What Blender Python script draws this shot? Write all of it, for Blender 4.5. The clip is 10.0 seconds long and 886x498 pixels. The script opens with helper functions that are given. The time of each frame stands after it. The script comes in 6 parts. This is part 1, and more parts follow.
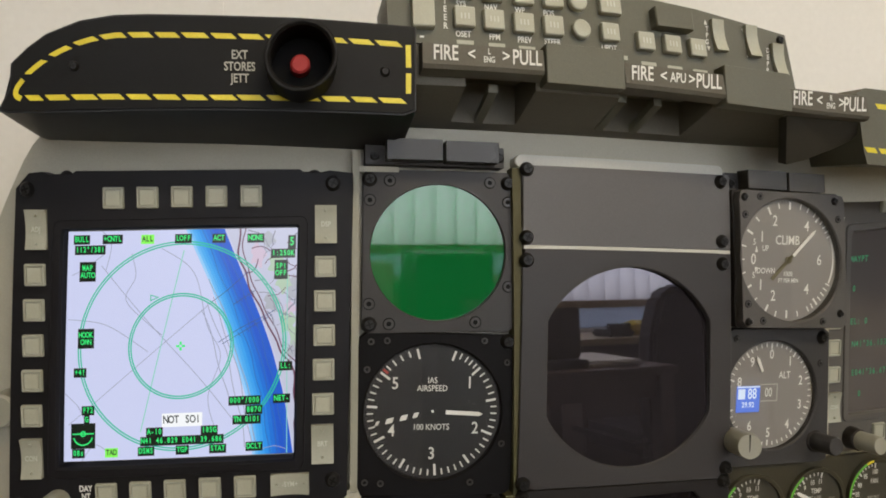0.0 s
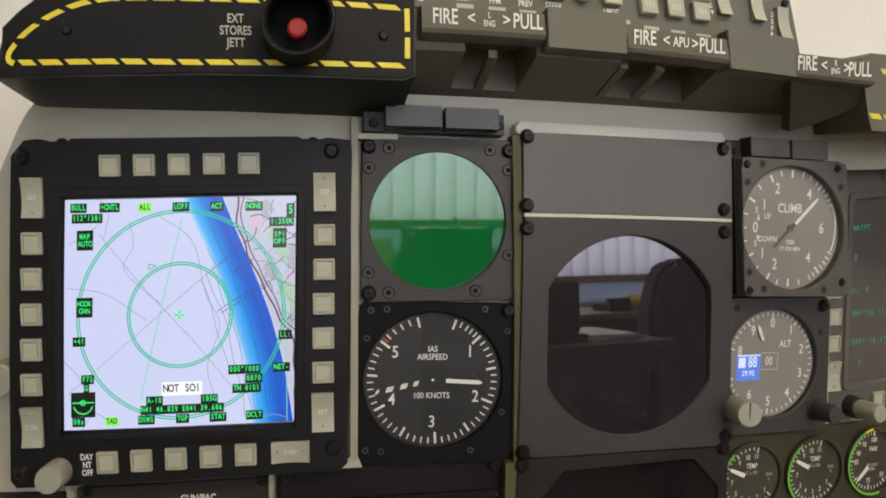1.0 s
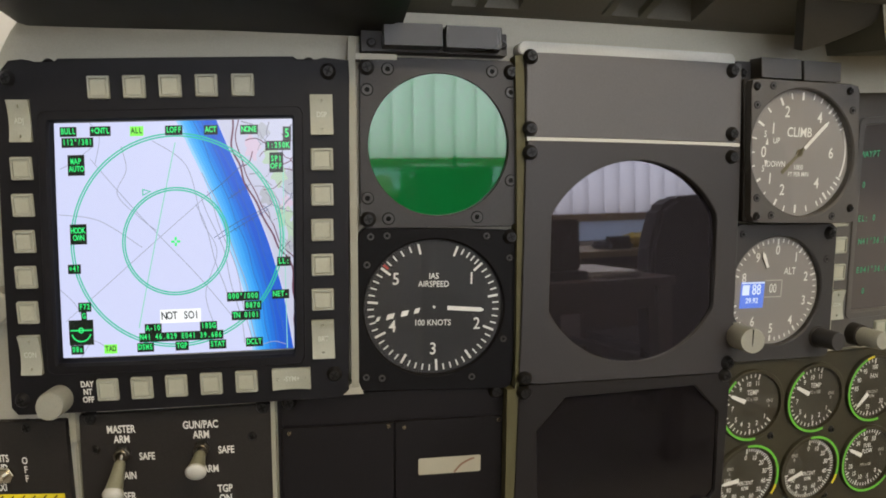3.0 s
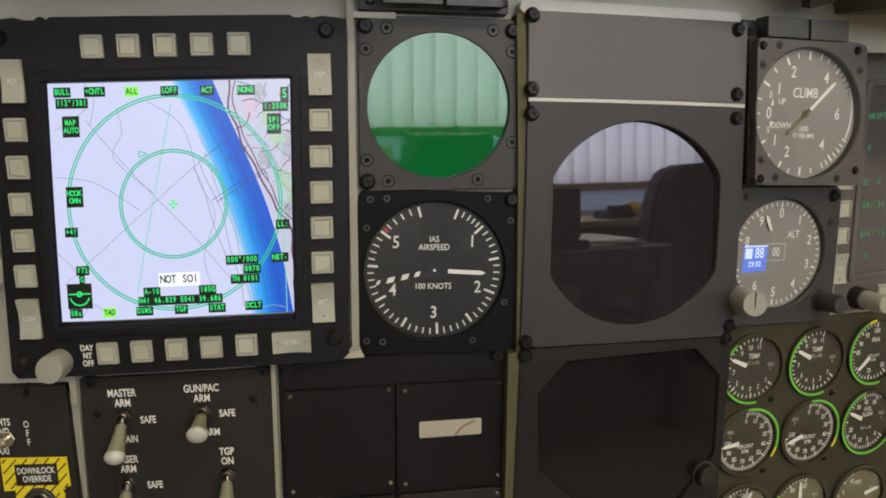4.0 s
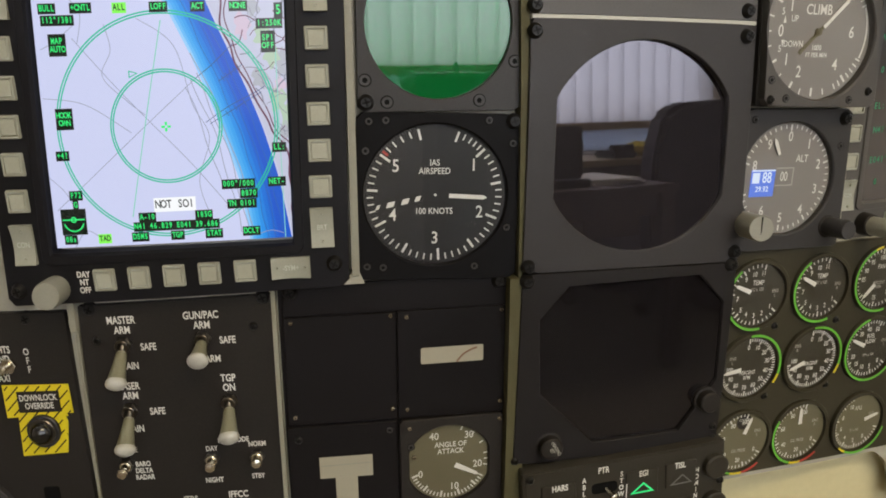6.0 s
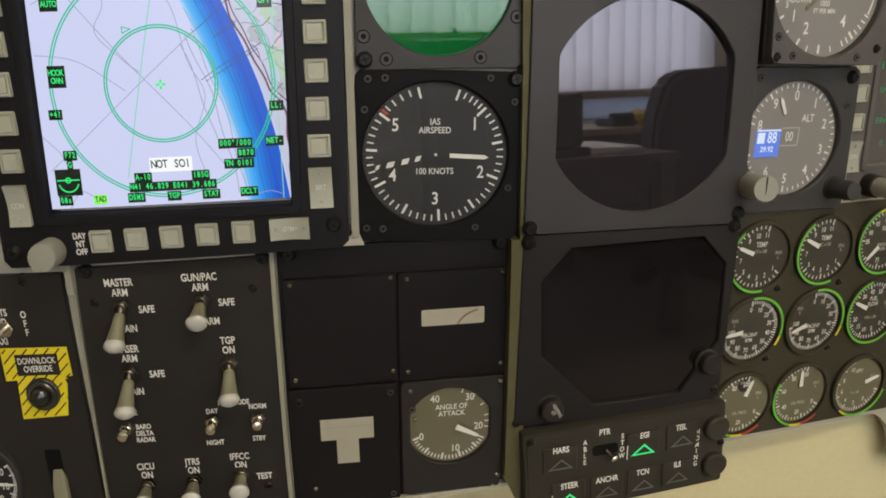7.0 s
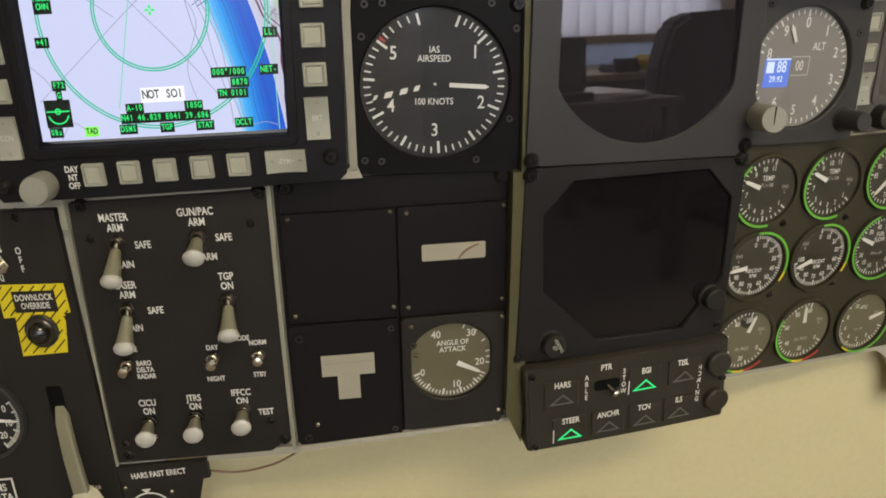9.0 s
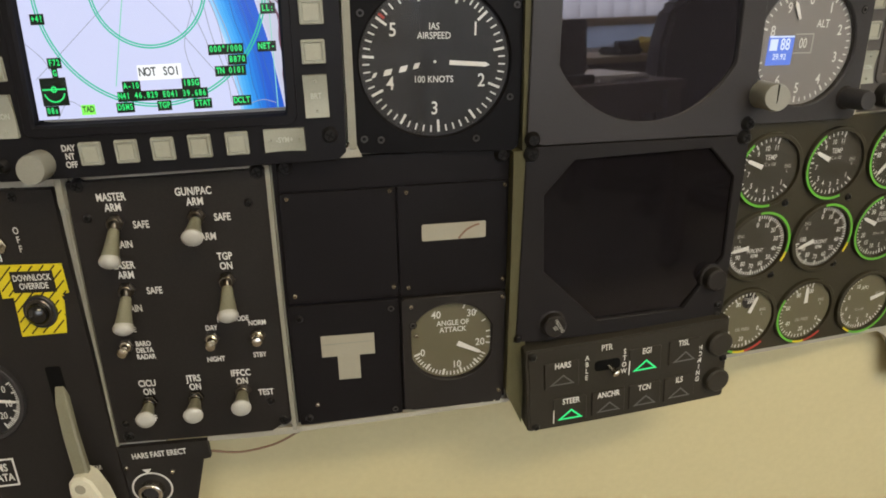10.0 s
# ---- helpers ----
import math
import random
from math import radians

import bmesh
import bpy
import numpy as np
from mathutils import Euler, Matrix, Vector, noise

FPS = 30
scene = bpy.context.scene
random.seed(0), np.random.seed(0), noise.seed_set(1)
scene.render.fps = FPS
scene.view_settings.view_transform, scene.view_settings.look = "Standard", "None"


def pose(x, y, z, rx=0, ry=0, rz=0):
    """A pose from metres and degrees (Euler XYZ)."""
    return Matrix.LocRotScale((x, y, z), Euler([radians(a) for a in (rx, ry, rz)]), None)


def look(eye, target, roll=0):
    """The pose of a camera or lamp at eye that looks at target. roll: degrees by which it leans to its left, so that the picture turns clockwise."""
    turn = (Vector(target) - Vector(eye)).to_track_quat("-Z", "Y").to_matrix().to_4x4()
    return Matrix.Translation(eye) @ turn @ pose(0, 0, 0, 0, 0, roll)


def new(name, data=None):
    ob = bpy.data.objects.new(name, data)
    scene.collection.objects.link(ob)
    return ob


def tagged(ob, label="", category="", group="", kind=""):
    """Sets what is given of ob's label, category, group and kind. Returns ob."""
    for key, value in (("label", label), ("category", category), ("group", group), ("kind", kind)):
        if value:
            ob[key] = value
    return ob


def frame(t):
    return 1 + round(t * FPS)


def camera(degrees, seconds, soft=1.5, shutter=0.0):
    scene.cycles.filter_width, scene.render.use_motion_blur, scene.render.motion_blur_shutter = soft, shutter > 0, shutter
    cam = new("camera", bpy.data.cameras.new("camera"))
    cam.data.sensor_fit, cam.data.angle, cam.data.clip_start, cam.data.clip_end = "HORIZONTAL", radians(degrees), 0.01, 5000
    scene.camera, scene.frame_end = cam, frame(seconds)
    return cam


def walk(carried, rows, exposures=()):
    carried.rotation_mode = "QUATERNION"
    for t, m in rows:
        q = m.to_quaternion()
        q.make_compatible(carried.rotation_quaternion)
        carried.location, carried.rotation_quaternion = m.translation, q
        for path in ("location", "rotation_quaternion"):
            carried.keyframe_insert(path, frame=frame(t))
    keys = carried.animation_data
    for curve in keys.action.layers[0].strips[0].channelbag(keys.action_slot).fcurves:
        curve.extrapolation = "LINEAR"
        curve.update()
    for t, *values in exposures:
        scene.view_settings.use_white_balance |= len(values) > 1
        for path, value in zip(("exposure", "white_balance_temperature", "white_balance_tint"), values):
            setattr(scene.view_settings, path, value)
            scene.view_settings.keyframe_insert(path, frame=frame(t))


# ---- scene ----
cam = camera(60.8, 10.0, 1.8)
walk(cam, [
    (0, pose(-0.06483, -0.42228, 1.09561, 89.698, 0.059, -9.822)),
    (0.5, pose(-0.06455, -0.42069, 1.09257, 88.798, 0.175, -9.861)),
    (1, pose(-0.06449, -0.41937, 1.09096, 87.916, 0.204, -9.855)),
    (1.5, pose(-0.06458, -0.41800, 1.08958, 87.157, 0.241, -9.909)),
    (2, pose(-0.06451, -0.41674, 1.08806, 86.389, 0.258, -9.895)),
    (2.5, pose(-0.06396, -0.41416, 1.08519, 84.752, 0.361, -9.871)),
    (3, pose(-0.06408, -0.41159, 1.08241, 83.395, 0.392, -9.921)),
    (4.5, pose(-0.06311, -0.40666, 1.07497, 80.030, 0.594, -9.860)),
    (5, pose(-0.06312, -0.40463, 1.07182, 78.823, 0.650, -9.903)),
    (6.5, pose(-0.06231, -0.40112, 1.06316, 75.857, 0.867, -9.878)),
    (7, pose(-0.06299, -0.39892, 1.05976, 74.690, 0.908, -9.973)),
    (7.5, pose(-0.06279, -0.39840, 1.05652, 73.769, 0.998, -9.969)),
    (8, pose(-0.06240, -0.39697, 1.05344, 72.591, 1.076, -9.958)),
    (8.5, pose(-0.06215, -0.39584, 1.05137, 71.725, 1.136, -9.953)),
    (9, pose(-0.06158, -0.39513, 1.04857, 70.998, 1.220, -9.908)),
    (9.5, pose(-0.06180, -0.39375, 1.04719, 70.160, 1.217, -9.966)),
    (10, pose(-0.06146, -0.39382, 1.04537, 69.812, 1.271, -9.926)),
], exposures=((0, 0.0), (1, 0.08), (2.5, 0.18), (3.5, 0.15), (5, 0.06), (6.5, 0.03), (8.5, 0.08), (10, 0.16)))

# The instrument panel is a nearly flat, gently dished sheet. Panel places are given in mm: a to the right, b up, h out of the sheet.
DISH = (
    (7.44, -2.35, 0.28, -8.29, 0.48, -7.60, -1.33, -0.23, -6.21, -3.07, 0.01, 0.02, 5.27, 0.00),
    (29.61, 10.03, 11.47, 1.26, -15.77, 0.75, 1.48, -7.23, -3.40, -16.21, -2.62, 0.31, 0.00, 0.00),
    (-7.47, -0.83, -2.49, -0.81, 3.12, 1.83, -2.69, 3.47, 0.42, -0.64, -0.44, 0.08, 0.73, 0.68),
)
POWERS = ((2, 0), (1, 1), (0, 2), (3, 0), (2, 1), (1, 2), (0, 3), (4, 0), (3, 1), (2, 2), (1, 3), (0, 4), (1, 0), (0, 1))


def dish(a, b):
    """World place of panel point (a, b)."""
    u, v = max(-280, min(350, a)) / 250.0, max(-285, min(245, b)) / 250.0
    f = [u ** i * v ** j for i, j in POWERS]
    d = [sum(k * q for k, q in zip(row, f)) for row in DISH]
    return Vector(((a + d[0]) / 1000, d[1] / 1000, 1 + (b + d[2]) / 1000))


def axes(a, b):
    """Right and into the sheet at a panel point, each as long as a millimetre of the drawing is there."""
    ex = (dish(a + 1, b) - dish(a - 1, b)) * 500
    ez = (dish(a, b + 1) - dish(a, b - 1)) * 500
    ey = ez.cross(ex).normalized()
    return ex, ey, ex.cross(ey).normalized() * ez.length


def warp(a, b, h=0.0):
    ex = dish(a + 1, b) - dish(a - 1, b)
    ez = dish(a, b + 1) - dish(a, b - 1)
    return dish(a, b) + ex.cross(ez).normalized() * (h / 1000)


def at(a, b, h=0.0):
    """Pose on the panel: x right, y into the sheet, z up."""
    ex, ey, ez = axes(a, b)
    m = Matrix((ex, ey, ez)).transposed().to_4x4()
    m.translation = warp(a, b, h)
    return m


# ---- world and lights ----
world = bpy.data.worlds.new("world")
scene.world = world
world.use_nodes = True
sky = world.node_tree.nodes.new("ShaderNodeTexSky")
sky.sky_type, sky.sun_disc = "NISHITA", False
sky.sun_elevation, sky.sun_rotation = radians(38), radians(200)
world.node_tree.links.new(sky.outputs[0], world.node_tree.nodes["Background"].inputs[0])
world.node_tree.nodes["Background"].inputs[1].default_value = 0.1


def area_lamp(name, m, sx, sy, watts, colour):
    data = bpy.data.lights.new(name, "AREA")
    data.shape, data.size, data.size_y, data.energy, data.color = "RECTANGLE", sx, sy, watts, colour
    ob = new(name, data)
    ob.matrix_basis = m
    return ob


# daylight in the window's opening, behind the blinds; the strip lights of the ceiling
WIN_Y = -2.62
area_lamp("window_daylight", look((0.9, WIN_Y - 0.10, 1.595), (0.9, 0, 1.595)), 3.3, 1.41, 137, (0.93, 0.955, 0.985))
area_lamp("ceiling_lamp_light", look((0.6, -1.5, 2.42), (0.6, -1.5, 0)), 1.15, 0.34, 36, (1.0, 0.82, 0.52))

# ---- materials ----


def shader(name):
    m = bpy.data.materials.new(name)
    m.use_nodes = True
    return m, m.node_tree, m.node_tree.nodes["Principled BSDF"]


def surface(name, colour, rough=0.5, metal=0.0, grain=60.0, vary=0.12, bump=0.05, wear=0.0, spec=0.5, stain=7.0):
    """Paint, plastic or metal: coarse stains and fine grain in colour, gloss and relief."""
    m, tree, p = shader(name)
    n, l = tree.nodes, tree.links
    geo = n.new("ShaderNodeTexCoord")
    fine, coarse = n.new("ShaderNodeTexNoise"), n.new("ShaderNodeTexNoise")
    fine.inputs["Scale"].default_value, fine.inputs["Detail"].default_value = grain * 20, 3
    coarse.inputs["Scale"].default_value, coarse.inputs["Detail"].default_value = stain, 5
    info = n.new("ShaderNodeNewGeometry")
    for tex in (fine, coarse):
        l.new(info.outputs["Position"], tex.inputs["Vector"])
    add = n.new("ShaderNodeMath")
    add.operation = "ADD"
    l.new(fine.outputs["Fac"], add.inputs[0])
    l.new(coarse.outputs["Fac"], add.inputs[1])
    ramp = n.new("ShaderNodeMapRange")
    ramp.inputs["From Min"].default_value, ramp.inputs["From Max"].default_value = 0.6, 1.4
    ramp.inputs["To Min"].default_value, ramp.inputs["To Max"].default_value = 1 - vary, 1 + vary
    l.new(add.outputs[0], ramp.inputs["Value"])
    mul = n.new("ShaderNodeVectorMath")
    mul.operation = "SCALE"
    mul.inputs[0].default_value = colour
    l.new(ramp.outputs[0], mul.inputs["Scale"])
    l.new(mul.outputs[0], p.inputs["Base Color"])
    gl = n.new("ShaderNodeMapRange")
    gl.inputs["From Min"].default_value, gl.inputs["From Max"].default_value = 0.3, 0.7
    gl.inputs["To Min"].default_value, gl.inputs["To Max"].default_value = max(0.02, rough - 0.09), min(1.0, rough + 0.09)
    l.new(coarse.outputs["Fac"], gl.inputs["Value"])
    l.new(gl.outputs[0], p.inputs["Roughness"])
    p.inputs["Metallic"].default_value = metal
    p.inputs["Specular IOR Level"].default_value = spec
    if bump:
        b = n.new("ShaderNodeBump")
        b.inputs["Strength"].default_value, b.inputs["Distance"].default_value = bump, 0.0004
        l.new(fine.outputs["Fac"], b.inputs["Height"])
        l.new(b.outputs[0], p.inputs["Normal"])
    return m


def glowing(name, colour, strength=1.0):
    m, tree, p = shader(name)
    p.inputs["Base Color"].default_value = (0.01, 0.01, 0.01, 1)
    p.inputs["Roughness"].default_value = 0.25
    p.inputs["Emission Color"].default_value = (*colour, 1)
    p.inputs["Emission Strength"].default_value = strength
    return m


def pane(name, ior=1.5, tint=(1, 1, 1), rough=0.02):
    """A thin clear cover glass: seen through, with a gloss that grows at a slant."""
    m, tree, p = shader(name)
    n, l = tree.nodes, tree.links
    n.remove(p)
    mix, clear, gloss, fr = (n.new(k) for k in ("ShaderNodeMixShader", "ShaderNodeBsdfTransparent", "ShaderNodeBsdfGlossy", "ShaderNodeFresnel"))
    clear.inputs["Color"].default_value = (*tint, 1)
    gloss.inputs["Roughness"].default_value = rough
    fr.inputs["IOR"].default_value = ior
    l.new(fr.outputs[0], mix.inputs[0])
    l.new(clear.outputs[0], mix.inputs[1])
    l.new(gloss.outputs[0], mix.inputs[2])
    l.new(mix.outputs[0], n["Material Output"].inputs["Surface"])
    return m


def mirrorlike(name, colour, ior, rough=0.02, sheen=(1, 1, 1)):
    m, tree, p = shader(name)
    p.inputs["Base Color"].default_value = (*colour, 1)
    p.inputs["Roughness"].default_value = rough
    p.inputs["IOR"].default_value = ior
    p.inputs["Specular Tint"].default_value = (*sheen, 1)
    return m


# Panel paint darkened, so the shade between units is in the strips' colour.
STRIP_SHADE = surface("panel_paint_shaded", (0.225, 0.218, 0.17), 0.55, vary=0.12, bump=0.08)
CAP_PALE = surface("pale_grey_strip_paint", (0.42, 0.41, 0.36), 0.5, vary=0.1, bump=0.08)
PANEL_GREY = surface("grey_green_panel_paint", (0.315, 0.30, 0.24), 0.55, vary=0.1, bump=0.08)
BLACK = surface("black_panel_paint", (0.0172, 0.0150, 0.0132), 0.55, vary=0.25, bump=0.12, spec=0.2)
COVER_BLACK = surface("satin_black_cover", (0.0066, 0.0056, 0.0062), 0.5, vary=0.3, bump=0.12, spec=0.16)
BLACK_BOX = surface("black_display_housing", (0.0060, 0.0057, 0.0070), 0.5, vary=0.2, bump=0.1, spec=0.2)
# Wing black made lighter than its face: bounced light underneath is painted in.
WING_BLACK = surface("wing_black_underside_lit", (0.0082, 0.0080, 0.0088), 0.45, vary=0.2, bump=0.1, spec=0.3)
LENS_DARK = surface("unlit_legend_window", (0.020, 0.0195, 0.0185), 0.3, vary=0.15, bump=0.03, spec=0.3)
BEZEL = surface("dark_grey_bezel", (0.028, 0.0268, 0.0265), 0.55, vary=0.2, bump=0.12, spec=0.3)
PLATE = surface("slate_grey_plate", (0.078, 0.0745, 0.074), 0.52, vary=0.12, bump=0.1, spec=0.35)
OLIVE = surface("olive_drab_paint", (0.082, 0.080, 0.056), 0.6, vary=0.15, bump=0.15)
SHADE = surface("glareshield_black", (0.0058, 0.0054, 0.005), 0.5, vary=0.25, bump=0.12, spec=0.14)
BROWN = surface("brown_black_paint", (0.092, 0.085, 0.066), 0.6, vary=0.2, bump=0.12, spec=0.25)
KEY = surface("beige_key_plastic", (0.272, 0.276, 0.222), 0.5, vary=0.1, bump=0.05)
KEY_TOP = surface("beige_key_cap", (0.32, 0.318, 0.25), 0.5, vary=0.1, bump=0.05)
KNOB = surface("grey_knob_plastic", (0.215, 0.21, 0.17), 0.5, vary=0.12)
LEVER = surface("worn_grey_lever", (0.162, 0.157, 0.102), 0.36, vary=0.15)
TIP = surface("pale_lever_tip", (0.39, 0.385, 0.34), 0.35, vary=0.08)
STEEL = surface("switch_steel", (0.58, 0.55, 0.47), 0.22, metal=1.0, vary=0.15)
SCREW = surface("black_screw", (0.009, 0.0086, 0.0084), 0.42, metal=0.0, vary=0.3, spec=0.25)
SOCKET_GREY = surface("worn_socket_screw", (0.029, 0.0275, 0.0265), 0.45, vary=0.3, spec=0.4)
DARK_STEEL = surface("dark_steel", (0.12, 0.11, 0.095), 0.3, metal=1.0, vary=0.25)
# Near-black that paints the shade inside slots, slits and recesses.
SLOTM = surface("recess_shade_black", (0.004, 0.004, 0.004), 0.7, spec=0.08, bump=0)
INK = surface("white_lettering", (0.62, 0.61, 0.56), 0.6, vary=0.08, bump=0)
INK_DIM = surface("faded_lettering", (0.36, 0.355, 0.31), 0.6, vary=0.1, bump=0)
INK_KEY = surface("pale_engraving", (0.45, 0.445, 0.39), 0.6, vary=0.08, bump=0)
DIM_TRI = surface("unlit_triangle", (0.085, 0.085, 0.08), 0.5, bump=0)
DIAL = surface("black_dial", (0.0045, 0.0042, 0.0043), 0.6, vary=0.15, bump=0.03)
MFD_GREY = surface("grey_brown_housing", (0.074, 0.069, 0.062), 0.5, vary=0.15, bump=0.1, spec=0.35)
LENS_BROWN = surface("unlit_brown_legend_window", (0.045, 0.042, 0.036), 0.35, vary=0.15, bump=0.03, spec=0.3)
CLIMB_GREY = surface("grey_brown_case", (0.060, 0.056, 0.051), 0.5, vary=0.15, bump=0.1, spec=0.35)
ENGINE = surface("brown_black_engine_panel", (0.030, 0.0265, 0.0145), 0.55, vary=0.22, bump=0.12, spec=0.25)
DIAL_SMALL = surface("brown_black_dial", (0.031, 0.0275, 0.0155), 0.5, vary=0.15, bump=0.03)
# Black dials painted pale: the cover glass's veil of reflection is in the colour.
DIAL_GLARE = surface("dial_with_painted_glare", (0.186, 0.174, 0.158), 0.55, vary=0.12, bump=0.03)
IAS_BLACK = surface("charcoal_bezel", (0.0042, 0.0039, 0.0044), 0.6, vary=0.2, bump=0.12, spec=0.1)
# Column frames darken downward from the plate: the light's falloff is in their greys.
ADI_GREY = surface("slate_frame_mid_falloff", (0.0285, 0.0262, 0.0262), 0.52, vary=0.15, bump=0.1, spec=0.3)
HSI_GREY = surface("slate_frame_low_falloff", (0.0110, 0.0096, 0.0094), 0.52, vary=0.18, bump=0.1, spec=0.22)
NAV_BLACK = surface("brown_grey_panel_paint", (0.0243, 0.0213, 0.0150), 0.55, vary=0.18, bump=0.1, spec=0.25)
# Tan-olive puts the shade beside the column into the colour.
SIDE_SHADE = surface("column_side_shade", (0.070, 0.065, 0.031), 0.65, vary=0.15, bump=0.1, spec=0.2)
DIAL_GREY = surface("grey_dial", (0.113, 0.102, 0.054), 0.6, vary=0.12, bump=0.03)
YELLOW = surface("hazard_yellow", (0.58, 0.48, 0.012), 0.45, vary=0.12)
RED = surface("red_button", (0.27, 0.014, 0.013), 0.65, vary=0.1)
RED_INK = surface("red_scale_ink", (0.35, 0.03, 0.02), 0.5, bump=0)
GREEN_INK = surface("green_scale_ink", (0.10, 0.38, 0.03), 0.45, vary=0.1, bump=0)
CREAM = surface("cream_handle", (0.56, 0.535, 0.40), 0.45, vary=0.12)
WALL = surface("cream_wall_paint", (0.63, 0.61, 0.565), 0.75, vary=0.04, bump=0.1, grain=10, stain=2)
BOARD = surface("yellow_cream_board", (0.53, 0.475, 0.275), 0.6, vary=0.05, bump=0.1, grain=10, stain=2)
WIRE = surface("red_wire", (0.17, 0.095, 0.055), 0.5)
CARD = surface("pale_card", (0.285, 0.265, 0.20), 0.7, vary=0.05)
ROOM_WALL = surface("room_wall_paint", (0.70, 0.65, 0.57), 0.8, vary=0.05, grain=8, stain=1.5)
CEIL = surface("ceiling_paint", (0.72, 0.70, 0.65), 0.85, vary=0.04, grain=8, stain=1.5)
FLOOR = surface("brown_carpet", (0.26, 0.235, 0.20), 0.9, vary=0.2, grain=20, stain=3)
DESK = surface("desk_wood", (0.11, 0.085, 0.082), 0.4, vary=0.25, stain=5)
CHAIRM = surface("chair_fabric", (0.026, 0.023, 0.034), 0.8, vary=0.2)
DARK = surface("dark_plastic", (0.02, 0.02, 0.022), 0.4)
PAPER = surface("white_paper", (0.65, 0.65, 0.66), 0.7, vary=0.04)
GLOSS = surface("glossy_black_plastic", (0.01, 0.01, 0.01), 0.12, vary=0.1, bump=0, spec=0.6)
CLEAR = pane("cover_glass", 1.40)
CRT = mirrorlike("dark_display_glass", (0.014, 0.0125, 0.0145), 1.85, sheen=(0.92, 0.88, 1.0))
# Grey base colour stands for dust and for the wall's reflection.
CRT_DUST_REFLECT = mirrorlike("dusty_glass_painted_reflection", (0.078, 0.070, 0.066), 1.5, 0.15)
CRT_DULL = mirrorlike("unlit_display_glass", (0.0068, 0.0058, 0.0065), 1.4, 0.06)
SCOPE = mirrorlike("green_scope_glass", (0.003, 0.104, 0.024), 1.75, sheen=(0.88, 1.0, 0.93))
TRANS, tt, tp = shader("blind_fabric")
tp.inputs["Base Color"].default_value = (0.72, 0.72, 0.72, 1)
tp.inputs["Roughness"].default_value = 0.8
tl_ = tt.nodes.new("ShaderNodeBsdfTranslucent")
tl_.inputs["Color"].default_value = (0.75, 0.76, 0.8, 1)
tm_ = tt.nodes.new("ShaderNodeMixShader")
tm_.inputs[0].default_value = 0.6
tt.links.new(tp.outputs[0], tm_.inputs[1])
tt.links.new(tl_.outputs[0], tm_.inputs[2])
tt.links.new(tm_.outputs[0], tt.nodes["Material Output"].inputs["Surface"])

FROST, tt, tp = shader("frosted_glass")
tp.inputs["Base Color"].default_value = (0.5, 0.55, 0.62, 1)
tl_ = tt.nodes.new("ShaderNodeBsdfTranslucent")
tl_.inputs["Color"].default_value = (0.60, 0.66, 0.74, 1)
tm_ = tt.nodes.new("ShaderNodeMixShader")
tm_.inputs[0].default_value = 0.5
tt.links.new(tp.outputs[0], tm_.inputs[1])
tt.links.new(tl_.outputs[0], tm_.inputs[2])
tt.links.new(tm_.outputs[0], tt.nodes["Material Output"].inputs["Surface"])

# display light
L_WHITE = glowing("screen_pale", (0.68, 0.72, 1.0), 0.86)
L_LAND = glowing("screen_land", (0.64, 0.66, 0.84), 0.80)
L_PATCH = glowing("screen_grey_land", (0.50, 0.52, 0.60), 0.8)
L_LAND2 = glowing("screen_green_land", (0.50, 0.66, 0.50), 0.82)
L_PINK = glowing("screen_pink_land", (0.74, 0.60, 0.76), 0.8)
L_GREEN = glowing("screen_green", (0.03, 0.88, 0.20), 0.95)
L_RING = glowing("screen_ring", (0.018, 0.57, 0.37), 0.85)
L_TRACK = glowing("screen_track", (0.26, 0.72, 0.60), 0.85)
L_LIME = glowing("screen_lime", (0.25, 1.0, 0.10), 0.9)
L_LINE = glowing("screen_contour", (0.37, 0.41, 0.58), 0.8)
L_LINE2 = glowing("screen_map_line", (0.26, 0.27, 0.36), 0.8)
L_LINE3 = glowing("screen_crossing_line", (0.05, 0.10, 0.30), 0.8)
L_DEPTH = glowing("screen_depth_line", (0.03, 0.14, 0.50), 0.85)
L_ROAD = glowing("screen_road", (0.16, 0.05, 0.10), 0.8)
L_BLACK = glowing("screen_black", (0.0, 0.012, 0.006), 0.5)
L_BOX = glowing("screen_white_box", (0.95, 0.97, 1.0), 0.95)
L_INKD = glowing("screen_ink", (0.03, 0.05, 0.05), 0.5)
SEA = [glowing("screen_sea", (0.58 * (1 - k) ** 3.6 + 0.003, 0.74 * (1 - k) ** 1.1 + 0.092 * k, 0.98 - 0.36 * k ** 2), 0.92) for k in (0.16, 0.34, 0.46, 0.54, 0.66, 0.76, 0.86, 0.94, 1.0, 0.98)]
L_LCD = glowing("lcd_blue", (0.13, 0.24, 0.82), 0.85)
L_LCDW = glowing("lcd_white", (0.75, 0.85, 1.0), 0.9)
L_LAMP = glowing("green_legend_light", (0.03, 0.80, 0.22), 0.9)
L_DIMG = glowing("dim_green_text", (0.05, 0.23, 0.11), 0.85)

